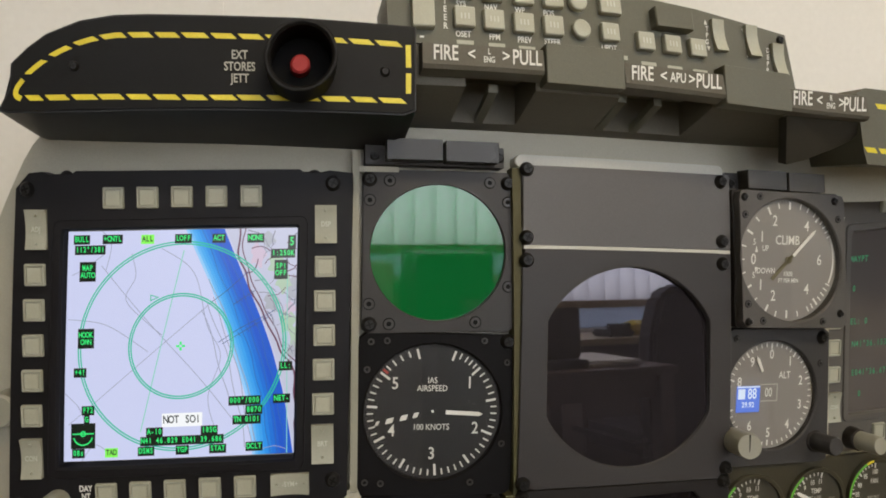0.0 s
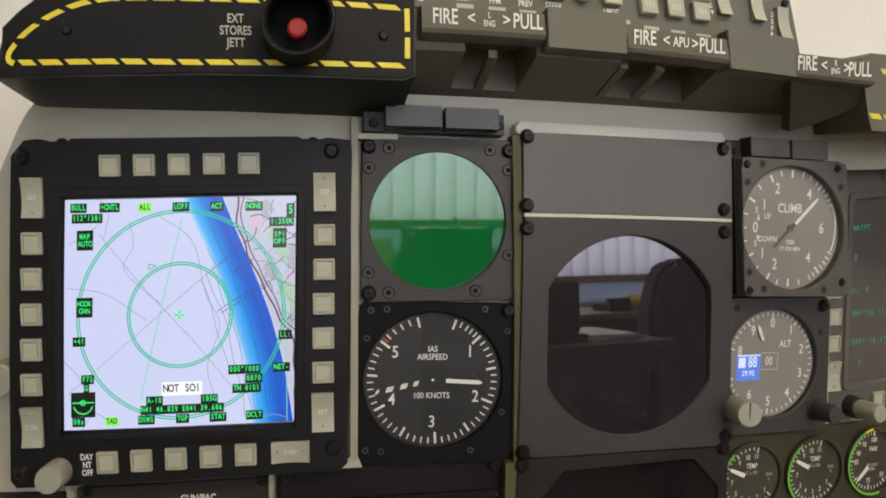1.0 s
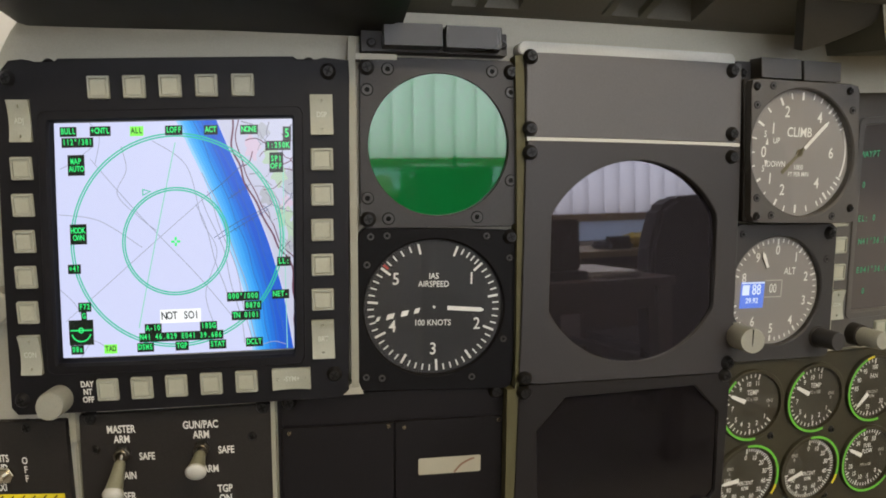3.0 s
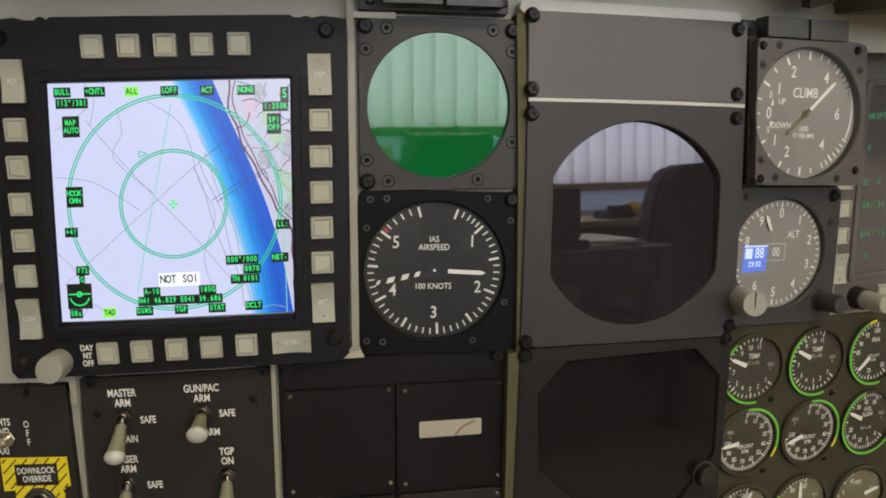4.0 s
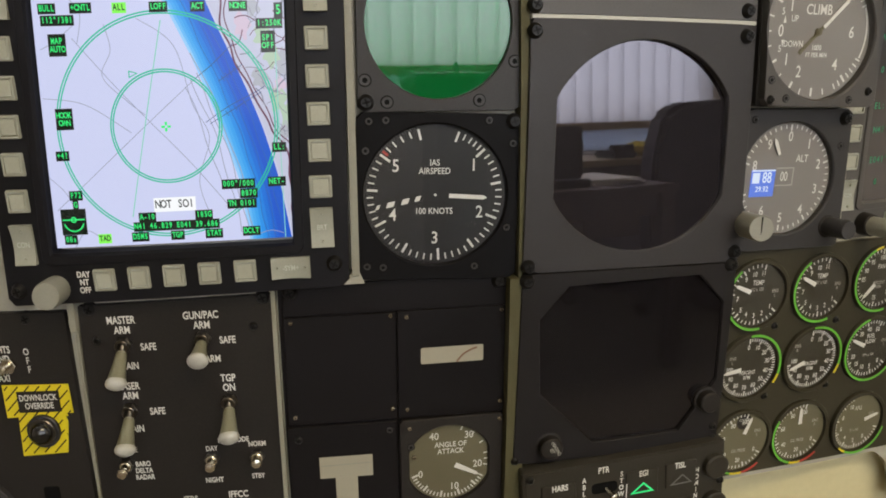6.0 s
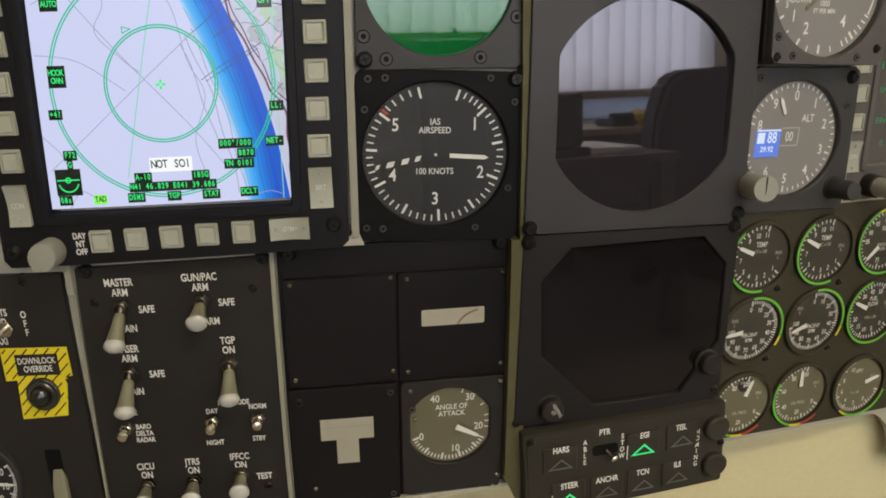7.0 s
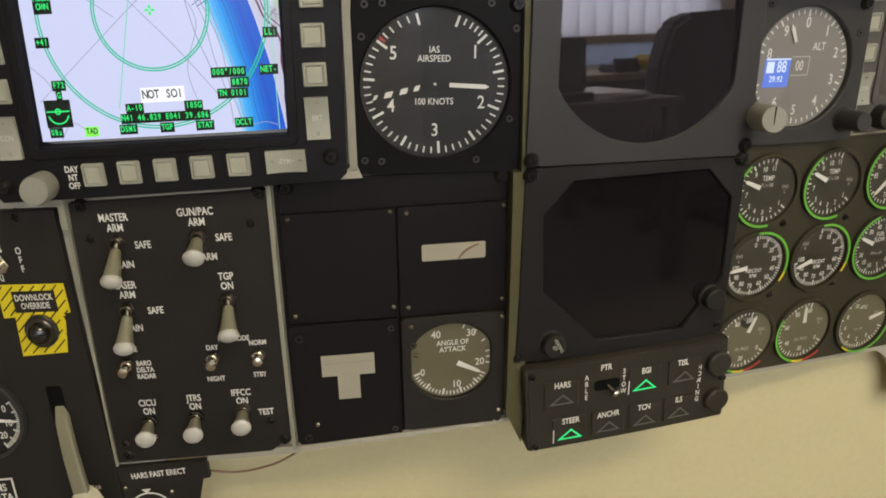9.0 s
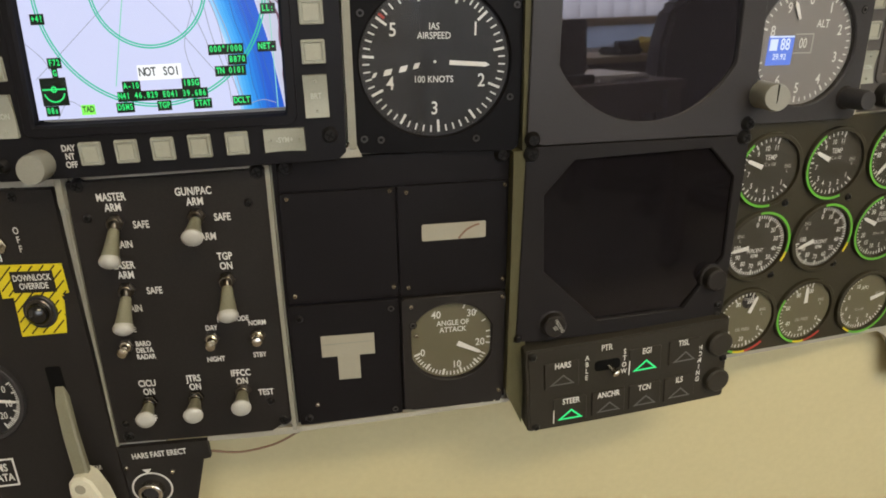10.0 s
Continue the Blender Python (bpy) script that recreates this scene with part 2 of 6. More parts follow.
# ---- building helpers: everything in panel mm ----
# Where each unit sits on the sheet: (a, b) of its drawing, the shift from there, the stretch and turn about it, and the step out of the sheet.
PLAN = {
    "mfd": (-135.8, 36.2, 5.00, 5.08, -0.0054, 0.0102, -0.0038, -0.0137, 0),
    "scope": (3.3, 86.7, 2.27, 3.49, -0.0309, 0.0115, -0.0111, -0.0190, 0),
    "ias": (-0.1, -6.5, 1.82, 6.40, -0.0198, 0.0322, -0.0410, -0.0235, 0),
    "column": (118.0, 59.1, -2.84, 3.03, -0.0342, 0.0292, -0.0068, -0.0310, 0),
    "nav": (120.9, -207.2, -4.36, 12.92, -0.0476, -0.0585, 0.0404, -0.0514, 0),
    "climb": (229.0, 87.6, -5.20, 1.80, 0.0150, 0.0100, -0.0100, 0.0150, 0),
    "alt": (228.7, -0.1, -5.84, 4.36, -0.0468, 0.0294, -0.0075, -0.0491, 0),
    "lower": (-19.2, -130.1, 1.22, 8.70, -0.0413, 0.0110, -0.0078, -0.0229, 0),
    "arm": (-137.9, -135.6, 4.14, 8.98, -0.0147, 0.0130, 0.0022, -0.0294, 0),
    "ldg": (-239.1, -151.6, 5.13, 9.77, -0.0449, -0.0192, -0.0055, -0.0432, 0),
    "fast": (-182.3, -241.8, 3.71, 12.24, 0.0598, -0.0370, 0.0383, -0.0250, 0),
    "flap": (-257.7, -191.6, 6.03, 15.06, 0.0000, 0.0000, 0.0000, 0.0000, 0),
    "gear": (-224.5, -212.2, 7.56, 14.93, -0.0072, -0.0344, 0.0022, -0.0375, 0),
    "engine": (257.1, -118.5, -9.74, 10.68, -0.0148, 0.0408, 0.0006, -0.0439, 0),
    "shield": (136.7, 185.8, 0.27, -1.99, -0.0348, 0.0259, -0.0136, -0.0521, 0),
    "fire_1": (16.9, 189.6, 4.25, -0.73, -0.0450, 0.0000, -0.0145, 0.0000, 0),
    "fire_2": (125.2, 186.8, 0.63, -2.09, -0.0263, 0.0000, -0.0188, 0.0000, 0),
    "fire_3": (230.8, 184.5, -4.16, -3.22, -0.0389, 0.0000, 0.0066, 0.0000, 0),
    "controller": (96.2, 212.0, 0.97, -3.03, -0.0220, -0.0231, -0.0164, -0.0106, 0),
    "right_wing": (260.8, 173.8, -0.78, -3.45, 0.0043, 0.0177, -0.0015, -0.0063, 0),
    "legend_1": (5.0, 145.3, 0.90, 2.02, -0.0764, 0.0032, -0.0138, -0.0749, 0),
    "legend_2": (230.0, 140.6, -7.25, -2.70, -0.0876, 0.0165, -0.0053, 0.0019, 0),
    "second": (283.0, 40.0, 23.30, -4.60, 0.0000, 0.0000, -0.0100, 0.0000, -42),
    "knob_1": (253.0, -32.0, -3.25, 6.13, 0.0000, 0.0000, 0.0000, 0.0000, 0),
    "knob_2": (291.0, -32.0, -4.16, 4.16, 0.0000, 0.0000, 0.0000, 0.0000, 0),
    "button": (-243.5, 10.0, 9.46, 2.96, 0.0000, 0.0000, 0.0000, 0.0000, 0),
    "wing": (0.0, 0.0, 0.00, 0.00, 0.0000, 0.0000, 0.0000, 0.0000, 0),
}
SHEET = (1.90, -7.16, 1.85, -2.40, 0.99, -1.08), (5.10, -1.15, -7.19, 0.54, -3.50, 1.59)
CENTRE, SEAT = {}, {}


def seat(plan, a, b):
    """Panel place of a drawing's point."""
    if plan == "sheet":
        u, v = a / 250.0, b / 250.0
        f = (1, u, v, u * u, u * v, v * v)
        return a + sum(k * q for k, q in zip(SHEET[0], f)), b + sum(k * q for k, q in zip(SHEET[1], f))
    ca, cb, da, db, aa, ab, ba, bb, _ = PLAN[plan]
    x, z = a - ca, b - cb
    return a + da + aa * x + ab * z, b + db + ba * x + bb * z


def seat_out(plan):
    return 0.0 if plan == "sheet" else PLAN[plan][8]


def seat_turn(plan, x, z):
    """An offset within a drawing, stretched and turned with it."""
    if plan == "sheet":
        return x, z
    _, _, _, _, aa, ab, ba, bb, _ = PLAN[plan]
    return x + aa * x + ab * z, z + ba * x + bb * z


def seat_angle(plan):
    return 0.0 if plan == "sheet" else (PLAN[plan][5] - PLAN[plan][6]) / 2


def thing(name, a, b, label, category, group="", kind="", plan="sheet"):
    ob = new(name)
    ob.matrix_basis = at(*seat(plan, a, b), seat_out(plan))
    ob.empty_display_size = 0.01
    CENTRE[ob], SEAT[ob] = (a, b), plan
    return tagged(ob, label, category, group, kind)


def top_of(ob):
    while ob.parent:
        ob = ob.parent
    return ob


def part(name, bm, material, parent, label="", bent=True, smooth=True, tilt=0.0, yaw=0.0):
    """One mesh under a thing or part. Points come as (a, -h, b) in panel mm and follow the dished sheet, unless bent is False."""
    base = top_of(parent)
    a0, b0 = CENTRE[base]
    plan = SEAT[base]
    inv = base.matrix_basis.inverted()
    if bent:
        for _ in range(5):
            far = [e for e in bm.edges if e.calc_length() > 15]
            if not far:
                break
            big = {f for e in far for f in e.link_faces if len(f.verts) > 4}
            if big:
                bmesh.ops.triangulate(bm, faces=list(big))
                far = [e for e in bm.edges if e.calc_length() > 15]
            bmesh.ops.subdivide_edges(bm, edges=far, cuts=1, use_grid_fill=True)
            bmesh.ops.triangulate(bm, faces=[f for f in bm.faces if len(f.verts) > 4])
        for v in bm.verts:
            v.co = inv @ warp(*seat(plan, v.co.x, v.co.z), seat_out(plan) - v.co.y)
    else:
        for v in bm.verts:
            x, z = seat_turn(plan, v.co.x - a0, v.co.z - b0)
            v.co = Vector((x / 1000, v.co.y / 1000, z / 1000))
        if tilt:
            mid = Vector((0, sum(v.co.y for v in bm.verts) / len(bm.verts), 0))
            bmesh.ops.rotate(bm, cent=mid, matrix=Matrix.Rotation(radians(yaw), 3, "Z") @ Matrix.Rotation(radians(-tilt), 3, "X"), verts=bm.verts)
    if len(bm.faces) > 1:
        bmesh.ops.recalc_face_normals(bm, faces=bm.faces)
    me = bpy.data.meshes.new(name)
    bm.to_mesh(me)
    bm.free()
    for m in material if isinstance(material, (list, tuple)) else (material,):
        me.materials.append(m)
    if smooth:
        for p in me.polygons:
            p.use_smooth = True
        me.set_sharp_from_angle(angle=radians(30))
    ob = new(name, me)
    ob.parent = parent
    if label:
        tagged(ob, label)
    return ob


def placed(name, mesh, parent, a, b, h=0.0, spin=0.0, label="", scale=1.0):
    """A shared mesh put at a panel place, square to the sheet there, under a thing or part."""
    ob = new(name, mesh)
    ob.parent = parent
    m = Matrix.Identity(4)
    p = parent
    while p:
        m = p.matrix_basis @ m
        p = p.parent
    plan = SEAT[top_of(parent)]
    ob.matrix_basis = m.inverted() @ at(*seat(plan, a, b), h + seat_out(plan)) @ Matrix.Rotation(radians(spin) + seat_angle(plan), 4, "Y") @ Matrix.Scale(scale, 4)
    if label:
        tagged(ob, label)
    return ob


def disc(a, b, r, h, seg=48):
    """A single round face turned to the viewer."""
    bm = bmesh.new()
    bm.faces.new([bm.verts.new((p[0], -h, p[1])) for p in circle(a, b, r, seg)])
    return bm


def prism(pts, h0, h1, bm=None, slot=0, shrink=0.0):
    """An outline extruded from h0 out to h1, its front drawn in by shrink."""
    bm = bm or bmesh.new()
    n = len(pts)
    ca, cb = sum(p[0] for p in pts) / n, sum(p[1] for p in pts) / n

    def inn(p):
        d = max(1e-6, math.hypot(p[0] - ca, p[1] - cb))
        return (p[0] + (ca - p[0]) * shrink / d, p[1] + (cb - p[1]) * shrink / d)
    lo = [bm.verts.new((p[0], -h0, p[1])) for p in pts]
    if shrink:
        mid = [bm.verts.new((p[0], -(h1 - shrink), p[1])) for p in pts]
        hi = [bm.verts.new((inn(p)[0], -h1, inn(p)[1])) for p in pts]
        loops = (lo, mid, hi)
    else:
        loops = (lo, [bm.verts.new((p[0], -h1, p[1])) for p in pts])
    fs = [bm.faces.new(loops[-1]), bm.faces.new(loops[0][::-1])]
    for A, B in zip(loops, loops[1:]):
        for i in range(n):
            fs.append(bm.faces.new((A[i], A[(i + 1) % n], B[(i + 1) % n], B[i])))
    for f in fs:
        f.material_index = slot
    return bm


def rect(a0, a1, b0, b1, r=0.0, seg=4):
    """Outline of a rectangle with rounded corners."""
    if not r:
        return [(a0, b0), (a1, b0), (a1, b1), (a0, b1)]
    out = []
    for ca, cb, s in ((a1 - r, b0 + r, -90), (a1 - r, b1 - r, 0), (a0 + r, b1 - r, 90), (a0 + r, b0 + r, 180)):
        for k in range(seg + 1):
            w = radians(s + 90 * k / seg)
            out.append((ca + r * math.cos(w), cb + r * math.sin(w)))
    return out


def circle(a, b, r, seg=32, squash=1.0):
    return [(a + r * math.cos(2 * math.pi * k / seg), b + r * squash * math.sin(2 * math.pi * k / seg)) for k in range(seg)]


def slab(a0, a1, b0, b1, h0, h1, r=0.0, shrink=0.4, bm=None, slot=0):
    return prism(rect(a0, a1, b0, b1, r), h0, h1, bm, slot, shrink)


def holed(outer, hole, h0, h1, lip=0.0, bm=None):
    """A plate between two outlines of equal count, with an opening right through; lip: chamfer round the opening."""
    bm = bm or bmesh.new()
    n = len(outer)
    ca, cb = sum(p[0] for p in hole) / n, sum(p[1] for p in hole) / n

    def ring(pts, h, grow=0.0):
        out = []
        for p in pts:
            d = max(1e-6, math.hypot(p[0] - ca, p[1] - cb))
            out.append(bm.verts.new((p[0] + (p[0] - ca) * grow / d, -h, p[1] + (p[1] - cb) * grow / d)))
        return out
    loops = [ring(outer, h0), ring(outer, h1 - 0.4), ring(outer, h1, -0.4)]
    if lip:
        loops += [ring(hole, h1, lip), ring(hole, h1 - lip)]
    else:
        loops += [ring(hole, h1)]
    loops += [ring(hole, h0)]
    for A, B in zip(loops, loops[1:] + loops[:1]):
        for i in range(n):
            bm.faces.new((A[i], A[(i + 1) % n], B[(i + 1) % n], B[i]))
    return bm


def cast(pts, a, b, n=64):
    """An outline resampled along n rays from (a, b)."""
    out = []
    for k in range(n):
        w = 2 * math.pi * (k + 0.5) / n
        dx, dz = math.cos(w), math.sin(w)
        best = None
        for (x0, z0), (x1, z1) in zip(pts, pts[1:] + pts[:1]):
            ex, ez = x1 - x0, z1 - z0
            den = dx * ez - dz * ex
            if abs(den) < 1e-9:
                continue
            t = ((x0 - a) * ez - (z0 - b) * ex) / den
            s = ((x0 - a) * dz - (z0 - b) * dx) / den
            if t > 0 and -1e-6 <= s <= 1 + 1e-6 and (best is None or t > best):
                best = t
        out.append((a + dx * best, b + dz * best))
    used = set()
    for x, z in pts:
        k = round(math.atan2(z - b, x - a) % (2 * math.pi) / (2 * math.pi) * n - 0.5) % n
        if len(pts) < n // 2 and k not in used:
            used.add(k)
            out[k] = (x, z)
    return out


def cyl(a, b, r, h0, h1, r1=None, seg=28, bm=None, slot=0, shrink=0.0):
    bm = bm or bmesh.new()
    rs = [(r, h0), (r1 if r1 is not None else r, h1 - shrink)]
    if shrink:
        rs.append(((r1 if r1 is not None else r) - shrink, h1))
    loops = [[bm.verts.new((p[0], -h, p[1])) for p in circle(a, b, rr, seg)] for rr, h in rs]
    fs = [bm.faces.new(loops[0][::-1]), bm.faces.new(loops[-1])]
    for A, B in zip(loops, loops[1:]):
        for i in range(seg):
            fs.append(bm.faces.new((A[i], A[(i + 1) % seg], B[(i + 1) % seg], B[i])))
    for f in fs:
        f.material_index = slot
    return bm


def tube(a, b, r_out, r_in, h0, h1, seg=48, bm=None):
    return holed(circle(a, b, r_out, seg), circle(a, b, r_in, seg), h0, h1, 0.0, bm)


def spin_rod(p, q, radii, seg=20, bm=None, slot=0):
    """A turned rod from p to q (panel mm, as (a, b, h)); radii: (share of the length, radius)."""
    bm = bm or bmesh.new()
    P, Q = Vector((p[0], -p[2], p[1])), Vector((q[0], -q[2], q[1]))
    d = (Q - P).normalized()
    u = d.orthogonal().normalized()
    w = d.cross(u)
    loops = []
    for s, r in radii:
        c = P + (Q - P) * s
        loops.append([bm.verts.new(c + (u * math.cos(2 * math.pi * k / seg) + w * math.sin(2 * math.pi * k / seg)) * r) for k in range(seg)])
    fs = [bm.faces.new(loops[0][::-1]), bm.faces.new(loops[-1])]
    for A, B in zip(loops, loops[1:]):
        for i in range(seg):
            fs.append(bm.faces.new((A[i], A[(i + 1) % seg], B[(i + 1) % seg], B[i])))
    for f in fs:
        f.material_index = slot
    return bm


def polar(a, b, r, deg):
    """Clockwise from the top."""
    w = radians(deg)
    return (a + r * math.sin(w), b + r * math.cos(w))


def quad(bm, pts, h0, h1=None, slot=0):
    h1 = h1 if h1 is not None else h0 + 0.12
    return prism(pts, h0, h1, bm, slot)


def tick(bm, a, b, r0, r1, deg, width, h, slot=0):
    w = radians(deg)
    c, s = math.cos(w) * width / 2, math.sin(w) * width / 2
    p, q = polar(a, b, r0, deg), polar(a, b, r1, deg)
    return quad(bm, [(p[0] - c, p[1] + s), (p[0] + c, p[1] - s), (q[0] + c, q[1] - s), (q[0] - c, q[1] + s)], h, slot=slot)


def strip(bm, left, right, h, slot=0, thick=0.05):
    """A thin connected band between two lines of points."""
    n = len(left)
    closed = math.hypot(left[0][0] - left[-1][0], left[0][1] - left[-1][1]) < 1e-6 and n > 3
    if closed:
        n -= 1
    lv = [[bm.verts.new((p[0], -z, p[1])) for p in side[:n]] for side in (left, right) for z in (h, h + thick)]
    a0, a1, b0, b1 = lv
    for i in range(n if closed else n - 1):
        j = (i + 1) % n
        for q in ((a1[i], a1[j], b1[j], b1[i]), (a0[i], b0[i], b0[j], a0[j]), (a0[i], a0[j], a1[j], a1[i]), (b0[j], b0[i], b1[i], b1[j])):
            bm.faces.new(q).material_index = slot
    if not closed:
        for i in (0, n - 1):
            bm.faces.new((a0[i], a1[i], b1[i], b0[i])).material_index = slot
    return bm


def arc(bm, a, b, r0, r1, d0, d1, h, slot=0, step=4.0, thick=0.12):
    n = max(2, int(abs(d1 - d0) / step))
    degs = [d0 + (d1 - d0) * i / n for i in range(n + 1)]
    return strip(bm, [polar(a, b, r0, d) for d in degs], [polar(a, b, r1, d) for d in degs], h, slot, thick)


def ribbon(bm, pts, width, h, slot=0, thick=0.05):
    fine = [pts[0]]
    for p, q in zip(pts, pts[1:]):
        k = max(1, int(math.hypot(q[0] - p[0], q[1] - p[1]) / 5))
        fine += [(p[0] + (q[0] - p[0]) * i / k, p[1] + (q[1] - p[1]) * i / k) for i in range(1, k + 1)]
    n = len(fine)
    loop = n > 3 and math.hypot(fine[0][0] - fine[-1][0], fine[0][1] - fine[-1][1]) < 1e-6
    left, right = [], []
    for i, p in enumerate(fine):
        q0 = fine[i - 1] if i else (fine[-2] if loop else p)
        q1 = fine[i + 1] if i < n - 1 else (fine[1] if loop else p)
        d0 = Vector((p[0] - q0[0], p[1] - q0[1]))
        d1 = Vector((q1[0] - p[0], q1[1] - p[1]))
        d0 = d0.normalized() if d0.length else d1.normalized()
        d1 = d1.normalized() if d1.length else d0
        m = d0 + d1
        m = m.normalized() if m.length > 1e-6 else d1
        k = min(2.5, 1 / max(0.3, m.dot(d1)))
        nx, nz = -m.y * width / 2 * k, m.x * width / 2 * k
        left.append((p[0] - nx, p[1] - nz))
        right.append((p[0] + nx, p[1] + nz))
    return strip(bm, left, right, h, slot, thick)


def curve_pts(pts, n=8):
    """A smooth line through the points."""
    out = []
    P = [pts[0], *pts, pts[-1]]
    for i in range(1, len(P) - 2):
        for k in range(n):
            t = k / n
            out.append(tuple(0.5 * (2 * P[i][c] + (P[i + 1][c] - P[i - 1][c]) * t + (2 * P[i - 1][c] - 5 * P[i][c] + 4 * P[i + 1][c] - P[i + 2][c]) * t * t
                                    + (3 * P[i][c] - P[i - 1][c] - 3 * P[i + 1][c] + P[i + 2][c]) * t ** 3) for c in (0, 1)))
    return out + [pts[-1]]


TEXTS = {}


def text_mesh(words, cap, narrow, material, bold, spread=1.0):
    key = (words, cap, narrow, material.name, bold, spread)
    if key not in TEXTS:
        cu = bpy.data.curves.new("lettering", "FONT")
        cu.body, cu.size, cu.align_x, cu.align_y = words, cap / 0.70 / 1000, "CENTER", "CENTER"
        cu.resolution_u, cu.offset, cu.fill_mode = 3, bold * 1.25 / 1000, "FRONT"
        cu.space_line, cu.space_character = 0.95, spread
        ob = bpy.data.objects.new("lettering", cu)
        me = bpy.data.meshes.new_from_object(ob)
        bpy.data.objects.remove(ob)
        me.transform(Matrix.Diagonal((narrow, 1, 1, 1)))
        me.transform(Matrix.Rotation(radians(90), 4, "X"))
        me.materials.clear()
        me.materials.append(material)
        TEXTS[key] = me
    return TEXTS[key]


def mono_mesh(words, cap, narrow, material, bold, pitch):
    """Lettering in which every character takes the same width."""
    key = ("mono", words, cap, narrow, material.name, bold, pitch)
    if key not in TEXTS:
        bm = bmesh.new()
        lines = words.split("\n")
        for j, line in enumerate(lines):
            for i, ch in enumerate(line):
                if ch == " ":
                    continue
                me = text_mesh(ch, cap, narrow * (0.8 if ch in "MW" else 1.0), material, bold).copy()
                me.transform(Matrix.Translation(((i - (len(line) - 1) / 2) * pitch / 1000, 0, ((len(lines) - 1) / 2 - j) * cap * 1.36 / 1000)))
                bm.from_mesh(me)
                bpy.data.meshes.remove(me)
        me = bpy.data.meshes.new("lettering")
        bm.to_mesh(me)
        bm.free()
        me.materials.append(material)
        TEXTS[key] = me
    return TEXTS[key]


def write(words, a, b, h, parent, cap=3.0, narrow=0.78, material=None, spin=0.0, bold=0.09, name="lettering"):
    return placed(name, text_mesh(words, cap, narrow, material or INK, bold), parent, a, b, h, spin)


def shared(name, bm, materials):
    for v in bm.verts:
        v.co = v.co / 1000
    bmesh.ops.recalc_face_normals(bm, faces=bm.faces)
    me = bpy.data.meshes.new(name)
    bm.to_mesh(me)
    bm.free()
    for m in materials:
        me.materials.append(m)
    for p in me.polygons:
        p.use_smooth = True
    me.set_sharp_from_angle(angle=radians(35))
    return me


def screw_mesh(r, tall, bright=False):
    bm = cyl(0, 0, r, 0, tall, r * 0.72, 20, shrink=r * 0.12)
    for w in (0, 90):
        c, s = math.cos(radians(w + 20)), math.sin(radians(w + 20))
        pts = [(x * c - z * s, x * s + z * c) for x, z in ((-r * 0.5, -r * 0.1), (r * 0.5, -r * 0.1), (r * 0.5, r * 0.1), (-r * 0.5, r * 0.1))]
        # dark bars on the head paint the shade of its cross recess
        prism(pts, tall - 0.1, tall + 0.03 + w * 0.0002, bm, 1)
    return shared("screw", bm, (STEEL if bright else SCREW, SLOTM))


def socket_mesh(r):
    """A countersunk screw: a ring, a sunk cone and a centre painted dark as shade."""
    bm = cyl(0, 0, r * 0.88, 0, 0.12, r * 0.86, 24, None, 1)
    tube(0, 0, r * 0.78, r * 0.36, 0, 0.4, 24, bm)
    cyl(0, 0, r * 0.3, 0.1, 0.2, None, 12, bm, 1)
    return shared("screw", bm, (SOCKET_GREY, SLOTM))


SCREW_BIG, SCREW_MID, SCREW_TINY = screw_mesh(4.3, 3.2), screw_mesh(2.6, 1.6), screw_mesh(1.5, 1.1, True)
SOCKET = socket_mesh(3.9)
SOCKET_SMALL = socket_mesh(2.6)


def screws(parent, mesh, h, *places, label=""):
    for k, (a, b) in enumerate(places):
        placed("screw", mesh, parent, a, b, h, (k * 47) % 90, label)

# ---- large structure ----


def room_box(name, x0, x1, y0, y1, z0, z1, material, label):
    bm = bmesh.new()
    bmesh.ops.create_cube(bm, size=1)
    for v in bm.verts:
        v.co = Vector(((x0 + x1) / 2 + v.co.x * (x1 - x0), (y0 + y1) / 2 + v.co.y * (y1 - y0), (z0 + z1) / 2 + v.co.z * (z1 - z0)))
    me = bpy.data.meshes.new(name)
    bm.to_mesh(me)
    bm.free()
    me.materials.append(material)
    return tagged(new(name, me), label, "", "", "structure")


WALL_Y = 0.15
room_box("wall_north", -2.6, 2.9, WALL_Y, WALL_Y + 0.12, 0, 2.5, WALL, "cream painted wall behind the instrument panel")
room_box("wall_board_low", -2.6, 2.9, WALL_Y - 0.012, WALL_Y, 0.1, 0.815, BOARD, "yellowish cream board on the lower wall")
room_box("wall_west", -2.72, -2.6, WIN_Y - 0.2, WALL_Y + 0.12, 0, 2.5, ROOM_WALL, "cream painted side wall of the room")
room_box("wall_east", 2.9, 3.02, WIN_Y - 0.2, WALL_Y + 0.12, 0, 2.5, ROOM_WALL, "cream painted side wall of the room")
room_box("floor", -2.72, 3.02, WIN_Y - 0.2, WALL_Y + 0.12, 0.0, 0.1, FLOOR, "brown carpeted floor")
room_box("ceiling", -2.72, 3.02, WIN_Y - 0.2, WALL_Y + 0.12, 2.5, 2.6, CEIL, "white painted ceiling")
WX0, WX1, WZ0, WZ1 = -0.75, 2.5, 1.03, 2.3
WZL = 0.895
room_box("wall_south_low", -2.6, 2.9, WIN_Y - 0.14, WIN_Y, 0, WZL, ROOM_WALL, "cream wall below the window")
room_box("wall_south_high", -2.6, 2.9, WIN_Y - 0.14, WIN_Y, WZ1, 2.5, ROOM_WALL, "cream wall above the window")
room_box("wall_south_west", -2.6, WX0, WIN_Y - 0.14, WIN_Y, WZL, WZ1, ROOM_WALL, "cream wall beside the window")
room_box("wall_south_east", WX1, 2.9, WIN_Y - 0.14, WIN_Y, WZL, WZ1, ROOM_WALL, "cream wall beside the window")
